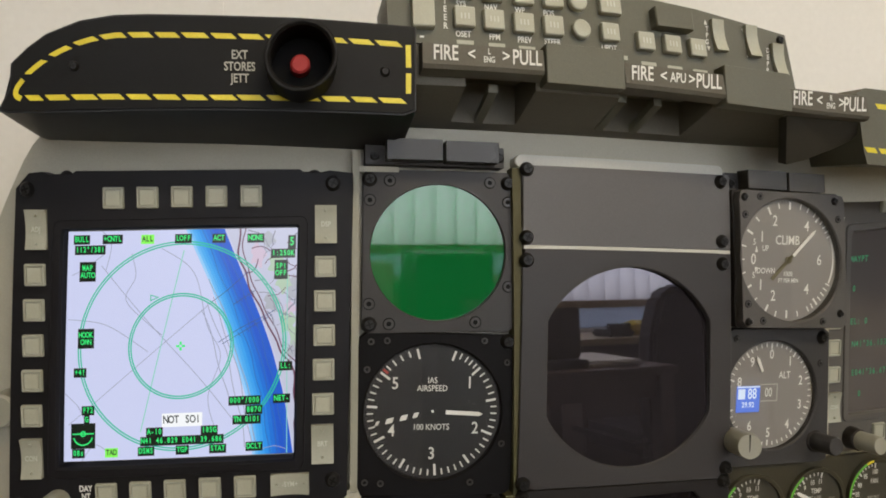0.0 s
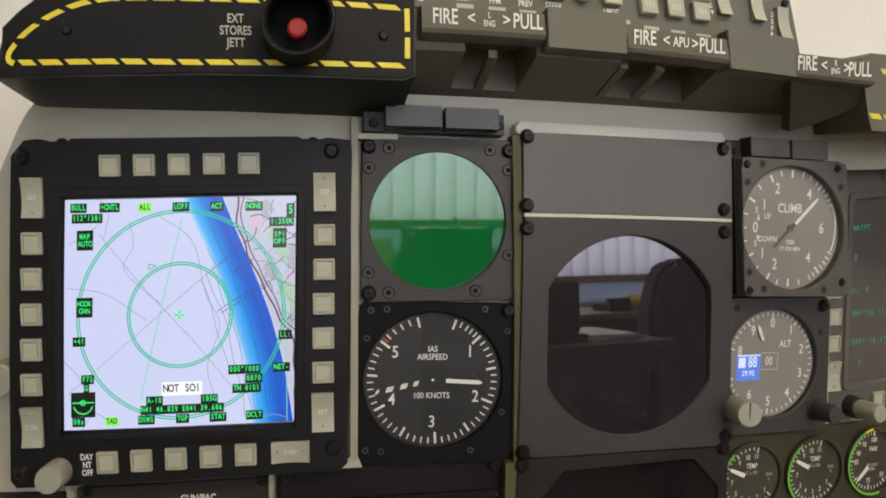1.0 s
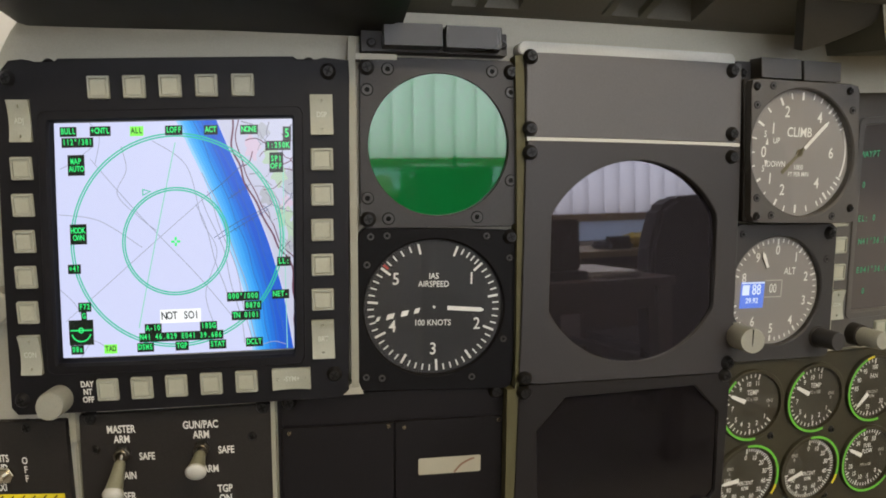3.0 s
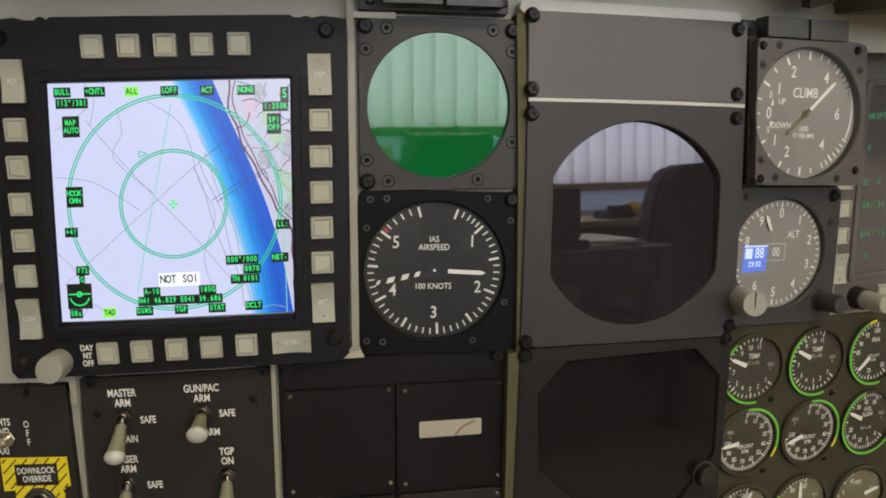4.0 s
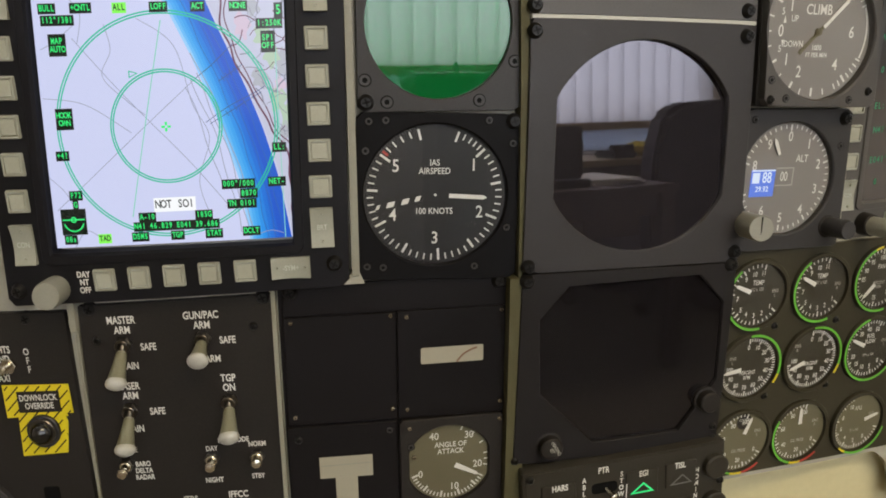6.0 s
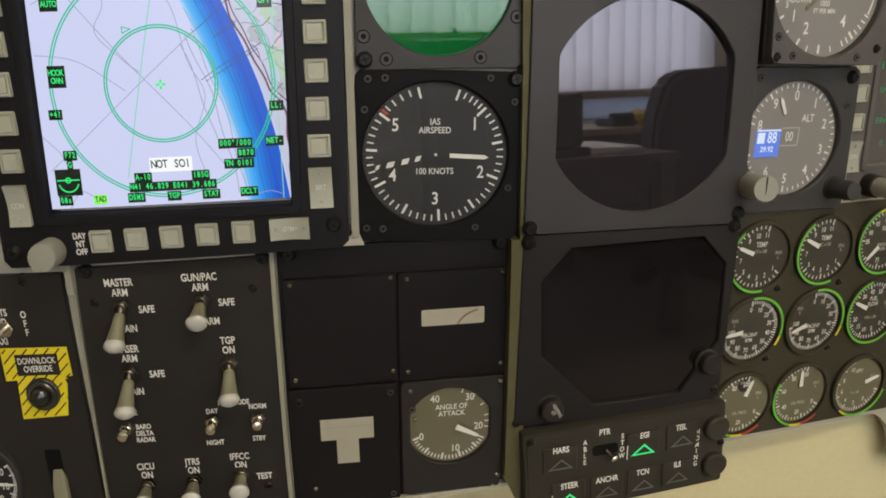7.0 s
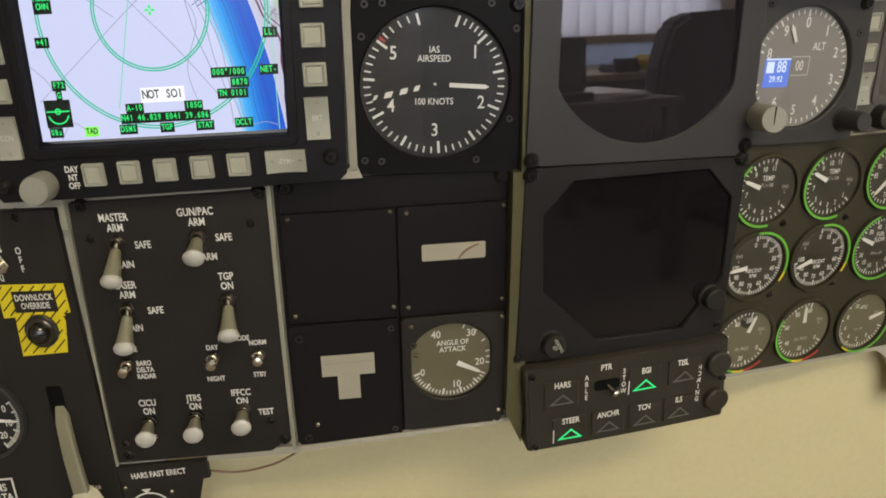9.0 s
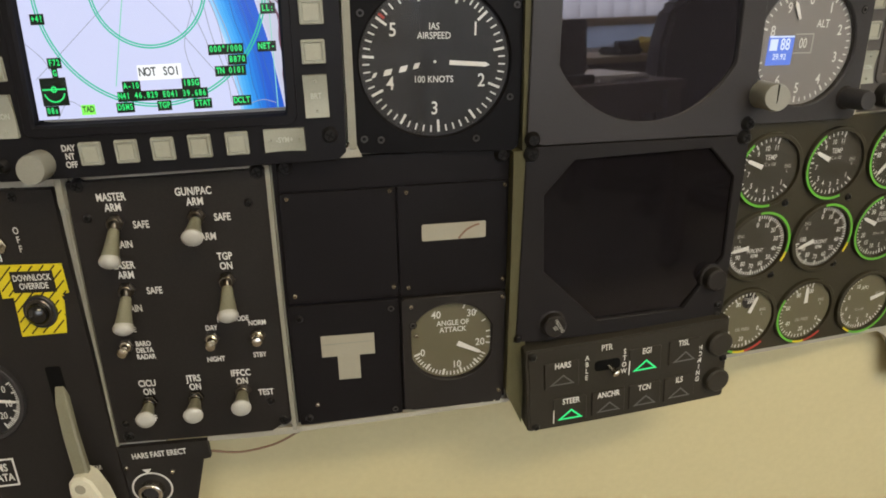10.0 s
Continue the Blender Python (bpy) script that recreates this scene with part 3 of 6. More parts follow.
room_box("trim_wall_joint", -0.1315, -0.1285, WALL_Y - 0.002, WALL_Y + 0.001, 0.9, 2.5, WALL, "cream joint strip of the wall")


def sheet(lo, hi, a0, a1, na, nb, h0, h1, bm=None):
    """A bent sheet between two edges given as functions of a."""
    bm = bm or bmesh.new()
    grid = []
    for h in (h0, h1):
        g = []
        for i in range(na + 1):
            a = a0 + (a1 - a0) * i / na
            g.append([bm.verts.new((a, -h, lo(a) + (hi(a) - lo(a)) * j / nb)) for j in range(nb + 1)])
        grid.append(g)
    B, F = grid
    for i in range(na):
        for j in range(nb):
            bm.faces.new((F[i][j], F[i + 1][j], F[i + 1][j + 1], F[i][j + 1]))
            bm.faces.new((B[i][j + 1], B[i + 1][j + 1], B[i + 1][j], B[i][j]))
        bm.faces.new((B[i][0], B[i + 1][0], F[i + 1][0], F[i][0]))
        bm.faces.new((F[i][nb], F[i + 1][nb], B[i + 1][nb], B[i][nb]))
    for j in range(nb):
        bm.faces.new((F[0][j], F[0][j + 1], B[0][j + 1], B[0][j]))
        bm.faces.new((F[na][j + 1], F[na][j], B[na][j], B[na][j + 1]))
    return bm


def panel_low(a):
    if a < -176:
        return -300
    if a < 60:
        return -222
    if a < 185:
        return -219
    if a < 327:
        return -213
    if a < 365:
        return -213 - 44 * (1 - math.sqrt(max(0, 1 - ((a - 327) / 38) ** 2)))
    return -262


def panel_high(a):
    return float(np.interp(a, (-330, -256, -246.7, -241.2, -234.6, -227, -218, -206), (60, 88, 111.2, 123.5, 137.9, 150.6, 158.6, 165)))


board = thing("cover_board", 0, -300, "yellowish cream board behind and below the instrument panel", "board")
part("board", sheet(lambda a: -420, lambda a: -185, -330, 420, 6, 4, -62, -56), BOARD, board, bent=False)
backing = thing("dashboard", 0, 0, "grey-green painted sheet metal dashboard that carries the instruments", "dashboard")
part("panel_sheet", sheet(panel_low, panel_high, -330, 277, 120, 40, -4, 0), PANEL_GREY, backing)
part("panel_sheet", sheet(panel_low, lambda a: -46, 277, 420, 30, 12, -4, 0), PANEL_GREY, backing)
part("panel_sheet", sheet(lambda a: 127, panel_high, 277, 420, 30, 6, -4, 0), PANEL_GREY, backing)
part("opening_edge", slab(274, 277, -46, 127, -62, -4, 0, 0), PANEL_GREY, backing, "edge of the opening round the set-back display")

# ---- multifunction displays ----
KEY_MESH = None


def key_mesh():
    bm = slab(-5.8, 5.8, -5.8, 5.8, -2, 1.2, 0.8, 0.5)
    bm2 = holed(rect(-5.6, 5.6, -5.6, 5.6, 0.8), rect(-4.3, 4.3, -4.3, 4.3, 0.4), 1.0, 2.2, 0.3, bm)
    slab(-3.9, 3.9, -3.9, 3.9, 1.0, 1.7, 0.4, 0.25, bm2, 1)
    return shared("key", bm2, (KEY, KEY_TOP))


def rocker_mesh(half_a, half_b):
    """A rocker switch, dipped in the middle, with two small studs."""
    bm = bmesh.new()
    n = 12
    rows_ = []
    tall = half_b >= half_a
    for i in range(n + 1):
        s = -1 + 2 * i / n
        h = 1.2 + 1.9 * s * s
        p = [((-half_a, s * half_b) if tall else (s * half_a, -half_b)), ((half_a, s * half_b) if tall else (s * half_a, half_b))]
        rows_.append([bm.verts.new((x, 2, z)) for x, z in p] + [bm.verts.new((x, -h, z)) for x, z in p])
    for A, B in zip(rows_, rows_[1:]):
        bm.faces.new((A[2], A[3], B[3], B[2]))
        bm.faces.new((A[0], B[0], B[1], A[1]))
        bm.faces.new((A[0], A[2], B[2], B[0]))
        bm.faces.new((A[1], B[1], B[3], A[3]))
    for A in (rows_[0], rows_[-1]):
        bm.faces.new((A[0], A[1], A[3], A[2]))
    for s in (-1, 1):
        p = (0, s * half_b * 0.72) if tall else (s * half_a * 0.72, 0)
        cyl(p[0], p[1], 1.0, 1.5, 3.1, 0.6, 10, bm)
    return shared("rocker", bm, (KEY,))


def display_unit(ca, cb, label, plan, shell=None):
    """Housing, keys, rockers and screws of one display; the screen is added by the caller."""
    u = thing("multifunction_display", ca, cb, label, "display", "cockpit displays", plan=plan)
    o = [(-91.5, -88), (-88, -92), (88, -90), (92, -86), (93, 82), (92.6, 91), (80, 92.4), (78, 91.4), (66, 91.6), (64, 93), (-58, 93), (-60, 91.4), (-73, 91.4), (-75, 93), (-84.5, 92), (-91.5, 84)]
    o = [(ca + x, cb + z) for x, z in o]
    hole = rect(ca - 64.5, ca + 64.5, cb - 65.5, cb + 62.5, 1.5)
    n = 288
    body = part("housing", holed(cast(o, ca, cb - 1, n), cast(hole, ca, cb - 1, n), 0, 12.5, 0.8), shell or BLACK_BOX, u)
    part("screen_surround", holed(cast(rect(ca - 69, ca + 69, cb - 70, cb + 67, 4), ca, cb - 1, n), cast(rect(ca - 63.5, ca + 63.5, cb - 64.5, cb + 61.5, 1), ca, cb - 1, n), 9, 13.6, 1.6), shell or BLACK_BOX, u)
    global KEY_MESH
    KEY_MESH = KEY_MESH or key_mesh()
    for k in range(5):
        placed("key", KEY_MESH, u, ca - 36.2 + 18.6 * k, cb + 78.4, 12.5)
        placed("key", KEY_MESH, u, ca - 36.2 + 18.6 * k, cb - 79.2 + 0.25 * k, 12.5)
        placed("key", KEY_MESH, u, ca - 78.4, cb + 38.6 - 18.65 * k, 12.5)
        placed("key", KEY_MESH, u, ca + 78.7, cb + 39.2 - 18.65 * k, 12.5)
    v, hz = ROCK
    for words, x, z, me in (("ADJ", -78.4, 62.4, v), ("CON", -77.9, -58.6, v), ("DSP", 78.6, 62.4, v), ("BRT", 78.8, -56.8, v), ("-SYM+", 62, -77.8, hz)):
        r = placed("rocker_switch", me, u, ca + x, cb + z, 12.5)
        w = new("lettering", text_mesh(words, 2.7, 0.8, INK_KEY, 0.06))
        w.parent = r
        w.location = (0, -0.0017, 0)
    screws(u, SCREW_BIG, 12.3, (ca - 84.8, cb + 83.5), (ca + 82, cb + 85), (ca - 84.6, cb - 83.5), (ca + 84.4, cb - 76.8))
    screws(u, SCREW_BIG, 4, (ca - 66, cb + 89.5), (ca + 72, cb + 89.5))
    return u


ROCK = (rocker_mesh(5.8, 10.3), rocker_mesh(10, 5.6))
MA, MB = -141.0, 41.0
mfd = display_unit(MA, MB, "black multifunction display with a lit moving map, beige keys round it", "mfd")
SH = 10.2
SX0, SX1, SZ0, SZ1 = -202.4, -75.6, -20.9, 101.9


def scr(x, y):
    """Screen place from shares across and down."""
    return (SX0 + (SX1 - SX0) * x, SZ1 - (SZ1 - SZ0) * y)


screen = part("screen", sheet(lambda a: SZ0, lambda a: SZ1, SX0, SX1, 24, 24, 8.5, SH), L_WHITE, mfd, "lit map screen with a pale sea and blue coast")
# the coast: bands of deepening water, then land
coast = curve_pts([(0.675, 0.0), (0.715, 0.10), (0.765, 0.22), (0.83, 0.38), (0.88, 0.52), (0.908, 0.62), (0.938, 0.74), (0.96, 0.87), (0.98, 1.0)], 6)
width_ = [0.165, 0.16, 0.155, 0.16, 0.165, 0.165, 0.16, 0.165, 0.17]
nb_ = len(SEA)
for k in range(nb_):
    e0, e1 = (1 - k / nb_) ** 0.75, (1 - (k + 1) / nb_) ** 0.75
    ws = [np.interp(i / (len(coast) - 1) * 8, range(9), width_) for i in range(len(coast))]
    part("water_band", strip(bmesh.new(), [scr(p[0] - w * e0, p[1]) for p, w in zip(coast, ws)], [scr(p[0] - w * e1, p[1]) for p, w in zip(coast, ws)], SH + 0.02, 0, 0.05), SEA[k], screen,
         "blue band of water on the map")
for k in range(4):
    e, f = k / 4, (k + 1) / 4
    part("land", strip(bmesh.new(), [scr(p[0] + (1 - p[0]) * e, p[1]) for p in coast], [scr(p[0] + (1 - p[0]) * f, p[1]) for p in coast], SH + 0.02, 0, 0.05), L_LAND, screen, "pale land on the map")
for k, (x, y, rx, ry, m) in enumerate(((0.86, 0.05, 0.03, 0.03, 0), (0.9, 0.16, 0.035, 0.05, 1), (0.88, 0.33, 0.03, 0.04, 0), (0.95, 0.42, 0.03, 0.05, 1), (0.965, 0.27, 0.02, 0.06, 0), (0.97, 0.55, 0.02, 0.04, 0), (0.93, 0.24, 0.03, 0.045, 1), (0.96, 0.36, 0.025, 0.03, 2), (0.82, 0.12, 0.03, 0.05, 2), (0.975, 0.48, 0.015, 0.05, 1))):
    part("land_patch", prism([scr(x + rx * (1 + 0.3 * math.sin(5 * w + k)) * math.cos(w), y + ry * (1 + 0.3 * math.cos(4 * w + k)) * math.sin(w)) for w in [2 * math.pi * i / 18 for i in range(18)]], SH + 0.075, SH + 0.1),
         (L_PATCH, L_LAND2, L_PINK)[m], screen)
# roads, contours and faint lines
part("shoreline", ribbon(bmesh.new(), [scr(min(0.997, x + 0.004), y) for x, y in coast], 0.26, SH + 0.09), L_WHITE, screen, "pale shoreline on the map")
road = curve_pts([(0.742, 0.0), (0.737, 0.06), (0.742, 0.13), (0.768, 0.2), (0.80, 0.29), (0.862, 0.41), (0.892, 0.48), (0.925, 0.55), (0.965, 0.6), (0.982, 0.68), (0.986, 0.8), (0.992, 1.0)], 6)
for off, w in ((0.0, 0.95), (0.019, 0.6)):
    part("road", ribbon(bmesh.new(), [scr(min(0.994, x + off + 0.004 * math.sin(y * 41 + off * 90)), y) for x, y in road], w, SH + 0.11), L_ROAD, screen, "dark red road on the map")
for k in range(46):
    y = random.uniform(0.01, 0.62)
    lo = np.interp(y, [p[1] for p in road], [p[0] for p in road]) + 0.02
    if lo > 0.965:
        continue
    x = random.uniform(lo, 0.985)
    run, w = [(x, y)], random.uniform(0, 6.28)
    for i in range(4):
        w += random.uniform(-0.7, 0.7)
        x, y = x + 0.022 * math.cos(w), y + 0.022 * math.sin(w)
        if not lo < x < 0.995 or not 0.005 < y < 0.7:
            break
        run.append((x, y))
    if len(run) > 2:
        part("map_track", ribbon(bmesh.new(), [scr(*p) for p in run], random.choice((0.3, 0.4, 0.55)), SH + 0.115), L_ROAD if k % 4 == 0 else L_LINE2, screen)
for off, y0, y1 in ((0.012, 0.2, 0.95), (0.034, 0.28, 1.0), (0.062, 0.3, 0.98), (0.10, 0.34, 0.8)):
    part("contour", ribbon(bmesh.new(), [scr(x - 0.135 - off + 0.006 * math.sin(y * 19 + off * 60), y) for x, y in coast if y0 < y < y1], 0.42, SH + 0.13), L_LINE, screen)
for line in ([(0.66, 0.5), (0.75, 0.44), (0.86, 0.385), (0.9, 0.36)], [(0.63, 0.32), (0.70, 0.265), (0.78, 0.19)]):
    part("crossing_line", ribbon(bmesh.new(), [scr(*p) for p in curve_pts(line)], 0.36, SH + 0.13), L_LINE3, screen)
for off in (0.03, 0.06, 0.095):
    part("depth_line", ribbon(bmesh.new(), [scr(x - off + 0.004 * math.sin(y * 27 + off * 60), y) for x, y in coast], 0.3, SH + 0.1), L_DEPTH, screen)
for line in ([(0.01, 0.38), (0.18, 0.41), (0.36, 0.53)], [(0.28, 0.1), (0.3, 0.2), (0.26, 0.3), (0.35, 0.4), (0.42, 0.46)], [(0.02, 0.84), (0.2, 0.69), (0.55, 0.39), (0.63, 0.32)],
             [(0.15, 0.15), (0.35, 0.39), (0.58, 0.65), (0.74, 0.86)], [(0.41, 0.08), (0.55, 0.19), (0.61, 0.42), (0.67, 0.56), (0.62, 0.74), (0.66, 0.9)],
             [(0.15, 0.0), (0.19, 0.06), (0.17, 0.17)], [(0.08, 1.0), (0.14, 0.93), (0.22, 0.99)], [(0.02, 0.19), (0.08, 0.16), (0.16, 0.1)], [(0.0, 0.7), (0.06, 0.76), (0.09, 0.82)], [(0.84, 0.98), (0.9, 0.965), (0.95, 0.98)]):
    part("contour", ribbon(bmesh.new(), [scr(*p) for p in curve_pts(line)], 0.36, SH + 0.13), L_LINE, screen)
for p_, q_ in (((0.677, 0.506), (0.885, 0.384)), ((0.72, 0.335), (0.815, 0.272))):
    bm = ribbon(bmesh.new(), [scr(*p_), scr(*q_)], 0.34, SH + 0.135)
    for k in range(1, 6):
        x, y = p_[0] + (q_[0] - p_[0]) * k / 6, p_[1] + (q_[1] - p_[1]) * k / 6
        ribbon(bm, [scr(x - 0.006, y - 0.01), scr(x + 0.006, y + 0.01)], 0.3, SH + 0.138)
    part("crossing_line", bm, L_LINE3, screen)
C0 = scr(0.50, 0.510)
for r in (54.9, 56.2, 27.0, 28.2):
    part("range_ring", arc(bmesh.new(), *C0, r - 0.36, r + 0.36, 0, 360, SH + 0.15, 0, 4, 0.05), L_RING, screen, "green range ring on the map")
for p_, q_, w in (((0.505, 0.09), (0.335, 0.88), 0.55), ((0.945, 0.2), (0.955, 1.0), 0.45)):
    part("track_line", ribbon(bmesh.new(), [scr(*p_), scr(*q_)], w, SH + 0.145), L_TRACK, screen)
for dx, dz in ((2.4, 0), (-2.4, 0), (0, 2.4), (0, -2.4)):
    part("own_ship_mark", ribbon(bmesh.new(), [(C0[0] + dx * 0.25, C0[1] + dz * 0.25), (C0[0] + dx, C0[1] + dz)], 1.15, SH + 0.17), L_GREEN, screen)
t0 = scr(0.375, 0.295)
part("bearing_mark", ribbon(bmesh.new(), [(t0[0] - 1, t0[1] + 1.4), (t0[0] + 3, t0[1] + 0.2), (t0[0] - 1, t0[1] - 1.6), (t0[0] - 1, t0[1] + 1.4)], 0.5, SH + 0.15), L_RING, screen)


def tag_box(words, x, y, cap=2.9, ink=None, ground=None, pad=0.55, narrow=0.86, w=None):
    """A lettered patch on the screen, centred at a share across and down."""
    a, b = scr(x, y)
    ww = (w or max(len(s) for s in words.split("\n")) * cap * 0.80 * narrow) / 2 + pad
    n = words.count("\n") + 1
    g = part("legend", slab(a - ww, a + ww, b - (cap * 0.72 * n + pad * n), b + (cap * 0.72 * n + pad * n) - (0 if n > 1 else 0.3), SH + 0.2, SH + 0.25, 0, 0), ground or L_BLACK, screen)
    placed("lettering", mono_mesh(words, cap * 0.96, narrow * 0.86, ink or L_GREEN, 0.09, cap * 0.80 * narrow), g, a, b, SH + 0.32)
    return g


for words, x, y in (("BULL", 0.060, 0.035), ("+CNTL", 0.195, 0.035), ("LOFF", 0.500, 0.038), ("ACT", 0.652, 0.04), ("NONE", 0.808, 0.042), ("112°/381", 0.098, 0.08),
                    ("1:250K", 0.925, 0.112), ("LL:", 0.945, 0.612), ("F72", 0.105, 0.778), ("G", 0.10, 0.818), ("NET-", 0.93, 0.755),
                    ("8870", 0.815, 0.80), ("TN 0101", 0.785, 0.842), ("000°/000", 0.775, 0.758), ("A-10", 0.395, 0.882), ("185G", 0.628, 0.882), ("N41 46.829 E041 39.686", 0.512, 0.922),
                    ("DSMS", 0.36, 0.965), ("TGP", 0.515, 0.965), ("STAT", 0.665, 0.965), ("DCLT", 0.818, 0.962), ("08s", 0.065, 0.965), ("+4?", 0.067, 0.612)):
    tag_box(words, x, y)
tag_box("5", 0.962, 0.062, 4.6)
tag_box("MAP\nAUTO", 0.09, 0.175)
tag_box("HOOK\nOWN", 0.09, 0.465)
tag_box("SPI\nOFF", 0.918, 0.185)
tag_box("ALL", 0.347, 0.038, ground=L_LIME, ink=L_INKD)
tag_box("TAD", 0.21, 0.966, ground=L_LIME, ink=L_INKD)
tag_box("NOT SOI", 0.512, 0.832, 4.2, L_INKD, L_BOX, 0.8)
a, b = scr(0.085, 0.89)
sym = part("aircraft_symbol_patch", slab(a - 6.8, a + 6.8, b - 6.8, b + 6.8, SH + 0.2, SH + 0.25, 0, 0), L_BLACK, screen)
bm = arc(bmesh.new(), a, b + 0.5, 5.0, 5.7, 105, 255, SH + 0.28, 0, 8, 0.05)
ribbon(bm, [(a - 6, b + 1.2), (a + 6, b + 1.2)], 0.7, SH + 0.28)
arc(bm, a, b + 1.2, 0.9, 1.6, 0, 360, SH + 0.32, 0, 30, 0.05)
part("aircraft_symbol", bm, L_GREEN, sym)

# day/night knob and lettering on the display
bm = cyl(-204.5, -42.5, 10, 0, 6, 9.5)
part("knob_collar", bm, BLACK_BOX, mfd)
write("DAY\nNT\nOFF", -188.6, -39.3, 12.8, mfd, 3.1, 0.8, bold=0.1)
part("knob", spin_rod((-205, -43, 6), (-203.2, -41.2, 27), ((0, 7.6), (0.93, 7.6), (1, 7.1))), KNOB, mfd, "grey round selector knob")

# second display, seen in part
MA2, MB2 = 355.5, 46.0
mfd2 = display_unit(MA2, MB2, "grey-brown multifunction display with a dusty dark screen, painted reflection and faint green text", "second", MFD_GREY)
scr2 = part("screen", sheet(lambda a: MB2 - 65, lambda a: MB2 + 61.5, MA2 - 62.5, MA2 + 64, 24, 24, 8.5, SH), CRT_DUST_REFLECT, mfd2, "dusty screen with the wall's reflection painted grey and faint green text")
for words, x, z in (("WAYPT     F", -46, 42), ("0", -59, 22), ("EL: 0", -54, -1), ("N41°36.153", -44, -17), ("E041°36.67", -44, -37), ("0", -52, -52)):
    placed("lettering", mono_mesh(words, 4.2, 0.8, L_DIMG, 0.1, 3.3), scr2, MA2 + x, MB2 + z, SH + 0.4)

# ---- centre column ----
CH = 12.0
part("column_box", slab(48.5, 186, -171, 141, 0, 3.0, 2, 0.5), PANEL_GREY, backing)
part("column_side", prism([(40.4, -52), (40.4, -207), (51, -232), (51, -171), (50.4, -171), (50.4, -52)], 0, 11), SIDE_SHADE, backing, "side of the column with shade painted in tan-olive")
# dark strip painted for the shaded gap beside the column
part("column_gap_shade", slab(45.4, 50.4, -52, 139, 0, 10, 0, 0.2), SIDE_SHADE, backing)
part("column_cap", slab(47.5, 186.5, 139, 147.2, 0, 9.5, 3.5, 0.8), CAP_PALE, backing, "pale painted cap strip")

blank = thing("blank_cover_plate", 117, 117, "slate-grey blank cover plate held by four black screws", "plate", plan="column")
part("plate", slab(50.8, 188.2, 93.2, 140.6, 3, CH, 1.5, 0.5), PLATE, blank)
screws(blank, SCREW_BIG, CH, (53, 138), (53, 97.6), (181.5, 136.2), (181.6, 98.4))
part("white_strip", slab(51, 188, 91.2, 93.4, 3, CH - 0.6, 0, 0.2), CAP_PALE, backing)

n_ = 96
adi = thing("attitude_display", 118.5, 21, "slate-grey framed round display with dark mirror-like glass", "display", plan="column")
ring_ = []
for k in range(180):
    w = 2 * math.pi * k / 180
    ring_.append((119.8 + max(-53.0, min(53.0, 60.0 * math.cos(w))), 20.8 + 60.0 * math.sin(w)))
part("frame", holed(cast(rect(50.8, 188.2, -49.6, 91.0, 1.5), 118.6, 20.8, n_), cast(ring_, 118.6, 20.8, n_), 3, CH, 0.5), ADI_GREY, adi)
part("glass", prism(circle(118.6, 20.8, 66, 64), 3.5, 8.8), CRT, adi, "dark glass reflecting the room", bent=False, tilt=1.3, yaw=1.05)
screws(adi, SCREW_BIG, CH, (53.2, 84.2), (181.8, 84.4), (53.8, -45.8), (185, -43.2))
hsi = thing("situation_display", 118, -110, "slate-grey framed eight-sided display with unlit black glass", "display", plan="column")
oct_ = [(100.9, -161.0), (65.1, -125.3), (62.3, -78.1), (78.9, -58.8), (163.0, -56.5), (181.0, -74.9), (182.6, -127.0), (159.1, -160.1)]
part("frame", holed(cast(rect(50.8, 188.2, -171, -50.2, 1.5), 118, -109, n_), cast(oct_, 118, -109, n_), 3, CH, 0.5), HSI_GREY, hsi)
part("glass", prism(rect(53, 184, -166, -53), 3.5, 8.6), CRT_DULL, hsi, "unlit black glass", bent=False)
screws(hsi, SCREW_BIG, CH, (53.7, -54), (183.8, -51.2))
screws(hsi, SCREW_MID, CH, (52, -168), (184, -160), (184.5, -168))
for (a, b, words) in ((72.5, -159.3, "HEADING\nSET"), (176.4, -140.2, "")):
    k_ = part("knob", spin_rod((a, b, CH - 2), (a, b, CH + 6), ((0, 8.4), (0.25, 8.4), (0.3, 7.2), (0.9, 7.0), (1, 6.2)), 28), BLACK, hsi, "black heading knob")
    if words:
        write(words, a + 1, b, CH + 6.2, hsi, 2.0, 0.8, INK_DIM, 60, 0.03)

NH = 18.0
nav = thing("navigation_mode_panel", 118, -201, "dark grey navigation mode panel with two lit green triangles", "panel", plan="nav")
part("box", slab(50, 188, -232, -171, 0, NH, 2.0, 0.8), NAV_BLACK, nav)
part("face", slab(52, 187, -231, -172.4, NH - 0.5, NH + 0.6, 2.0, 0.4), NAV_BLACK, nav)
FH = NH + 0.7


def triangle(bm, a, b, w, t, h, slot=0):
    pts = [(a - w, b - w * 0.40), (a + w, b - w * 0.40), (a + w * 0.12, b + w * 0.50)]
    return ribbon(bm, pts + pts[:1], t, h, slot, 0.15)


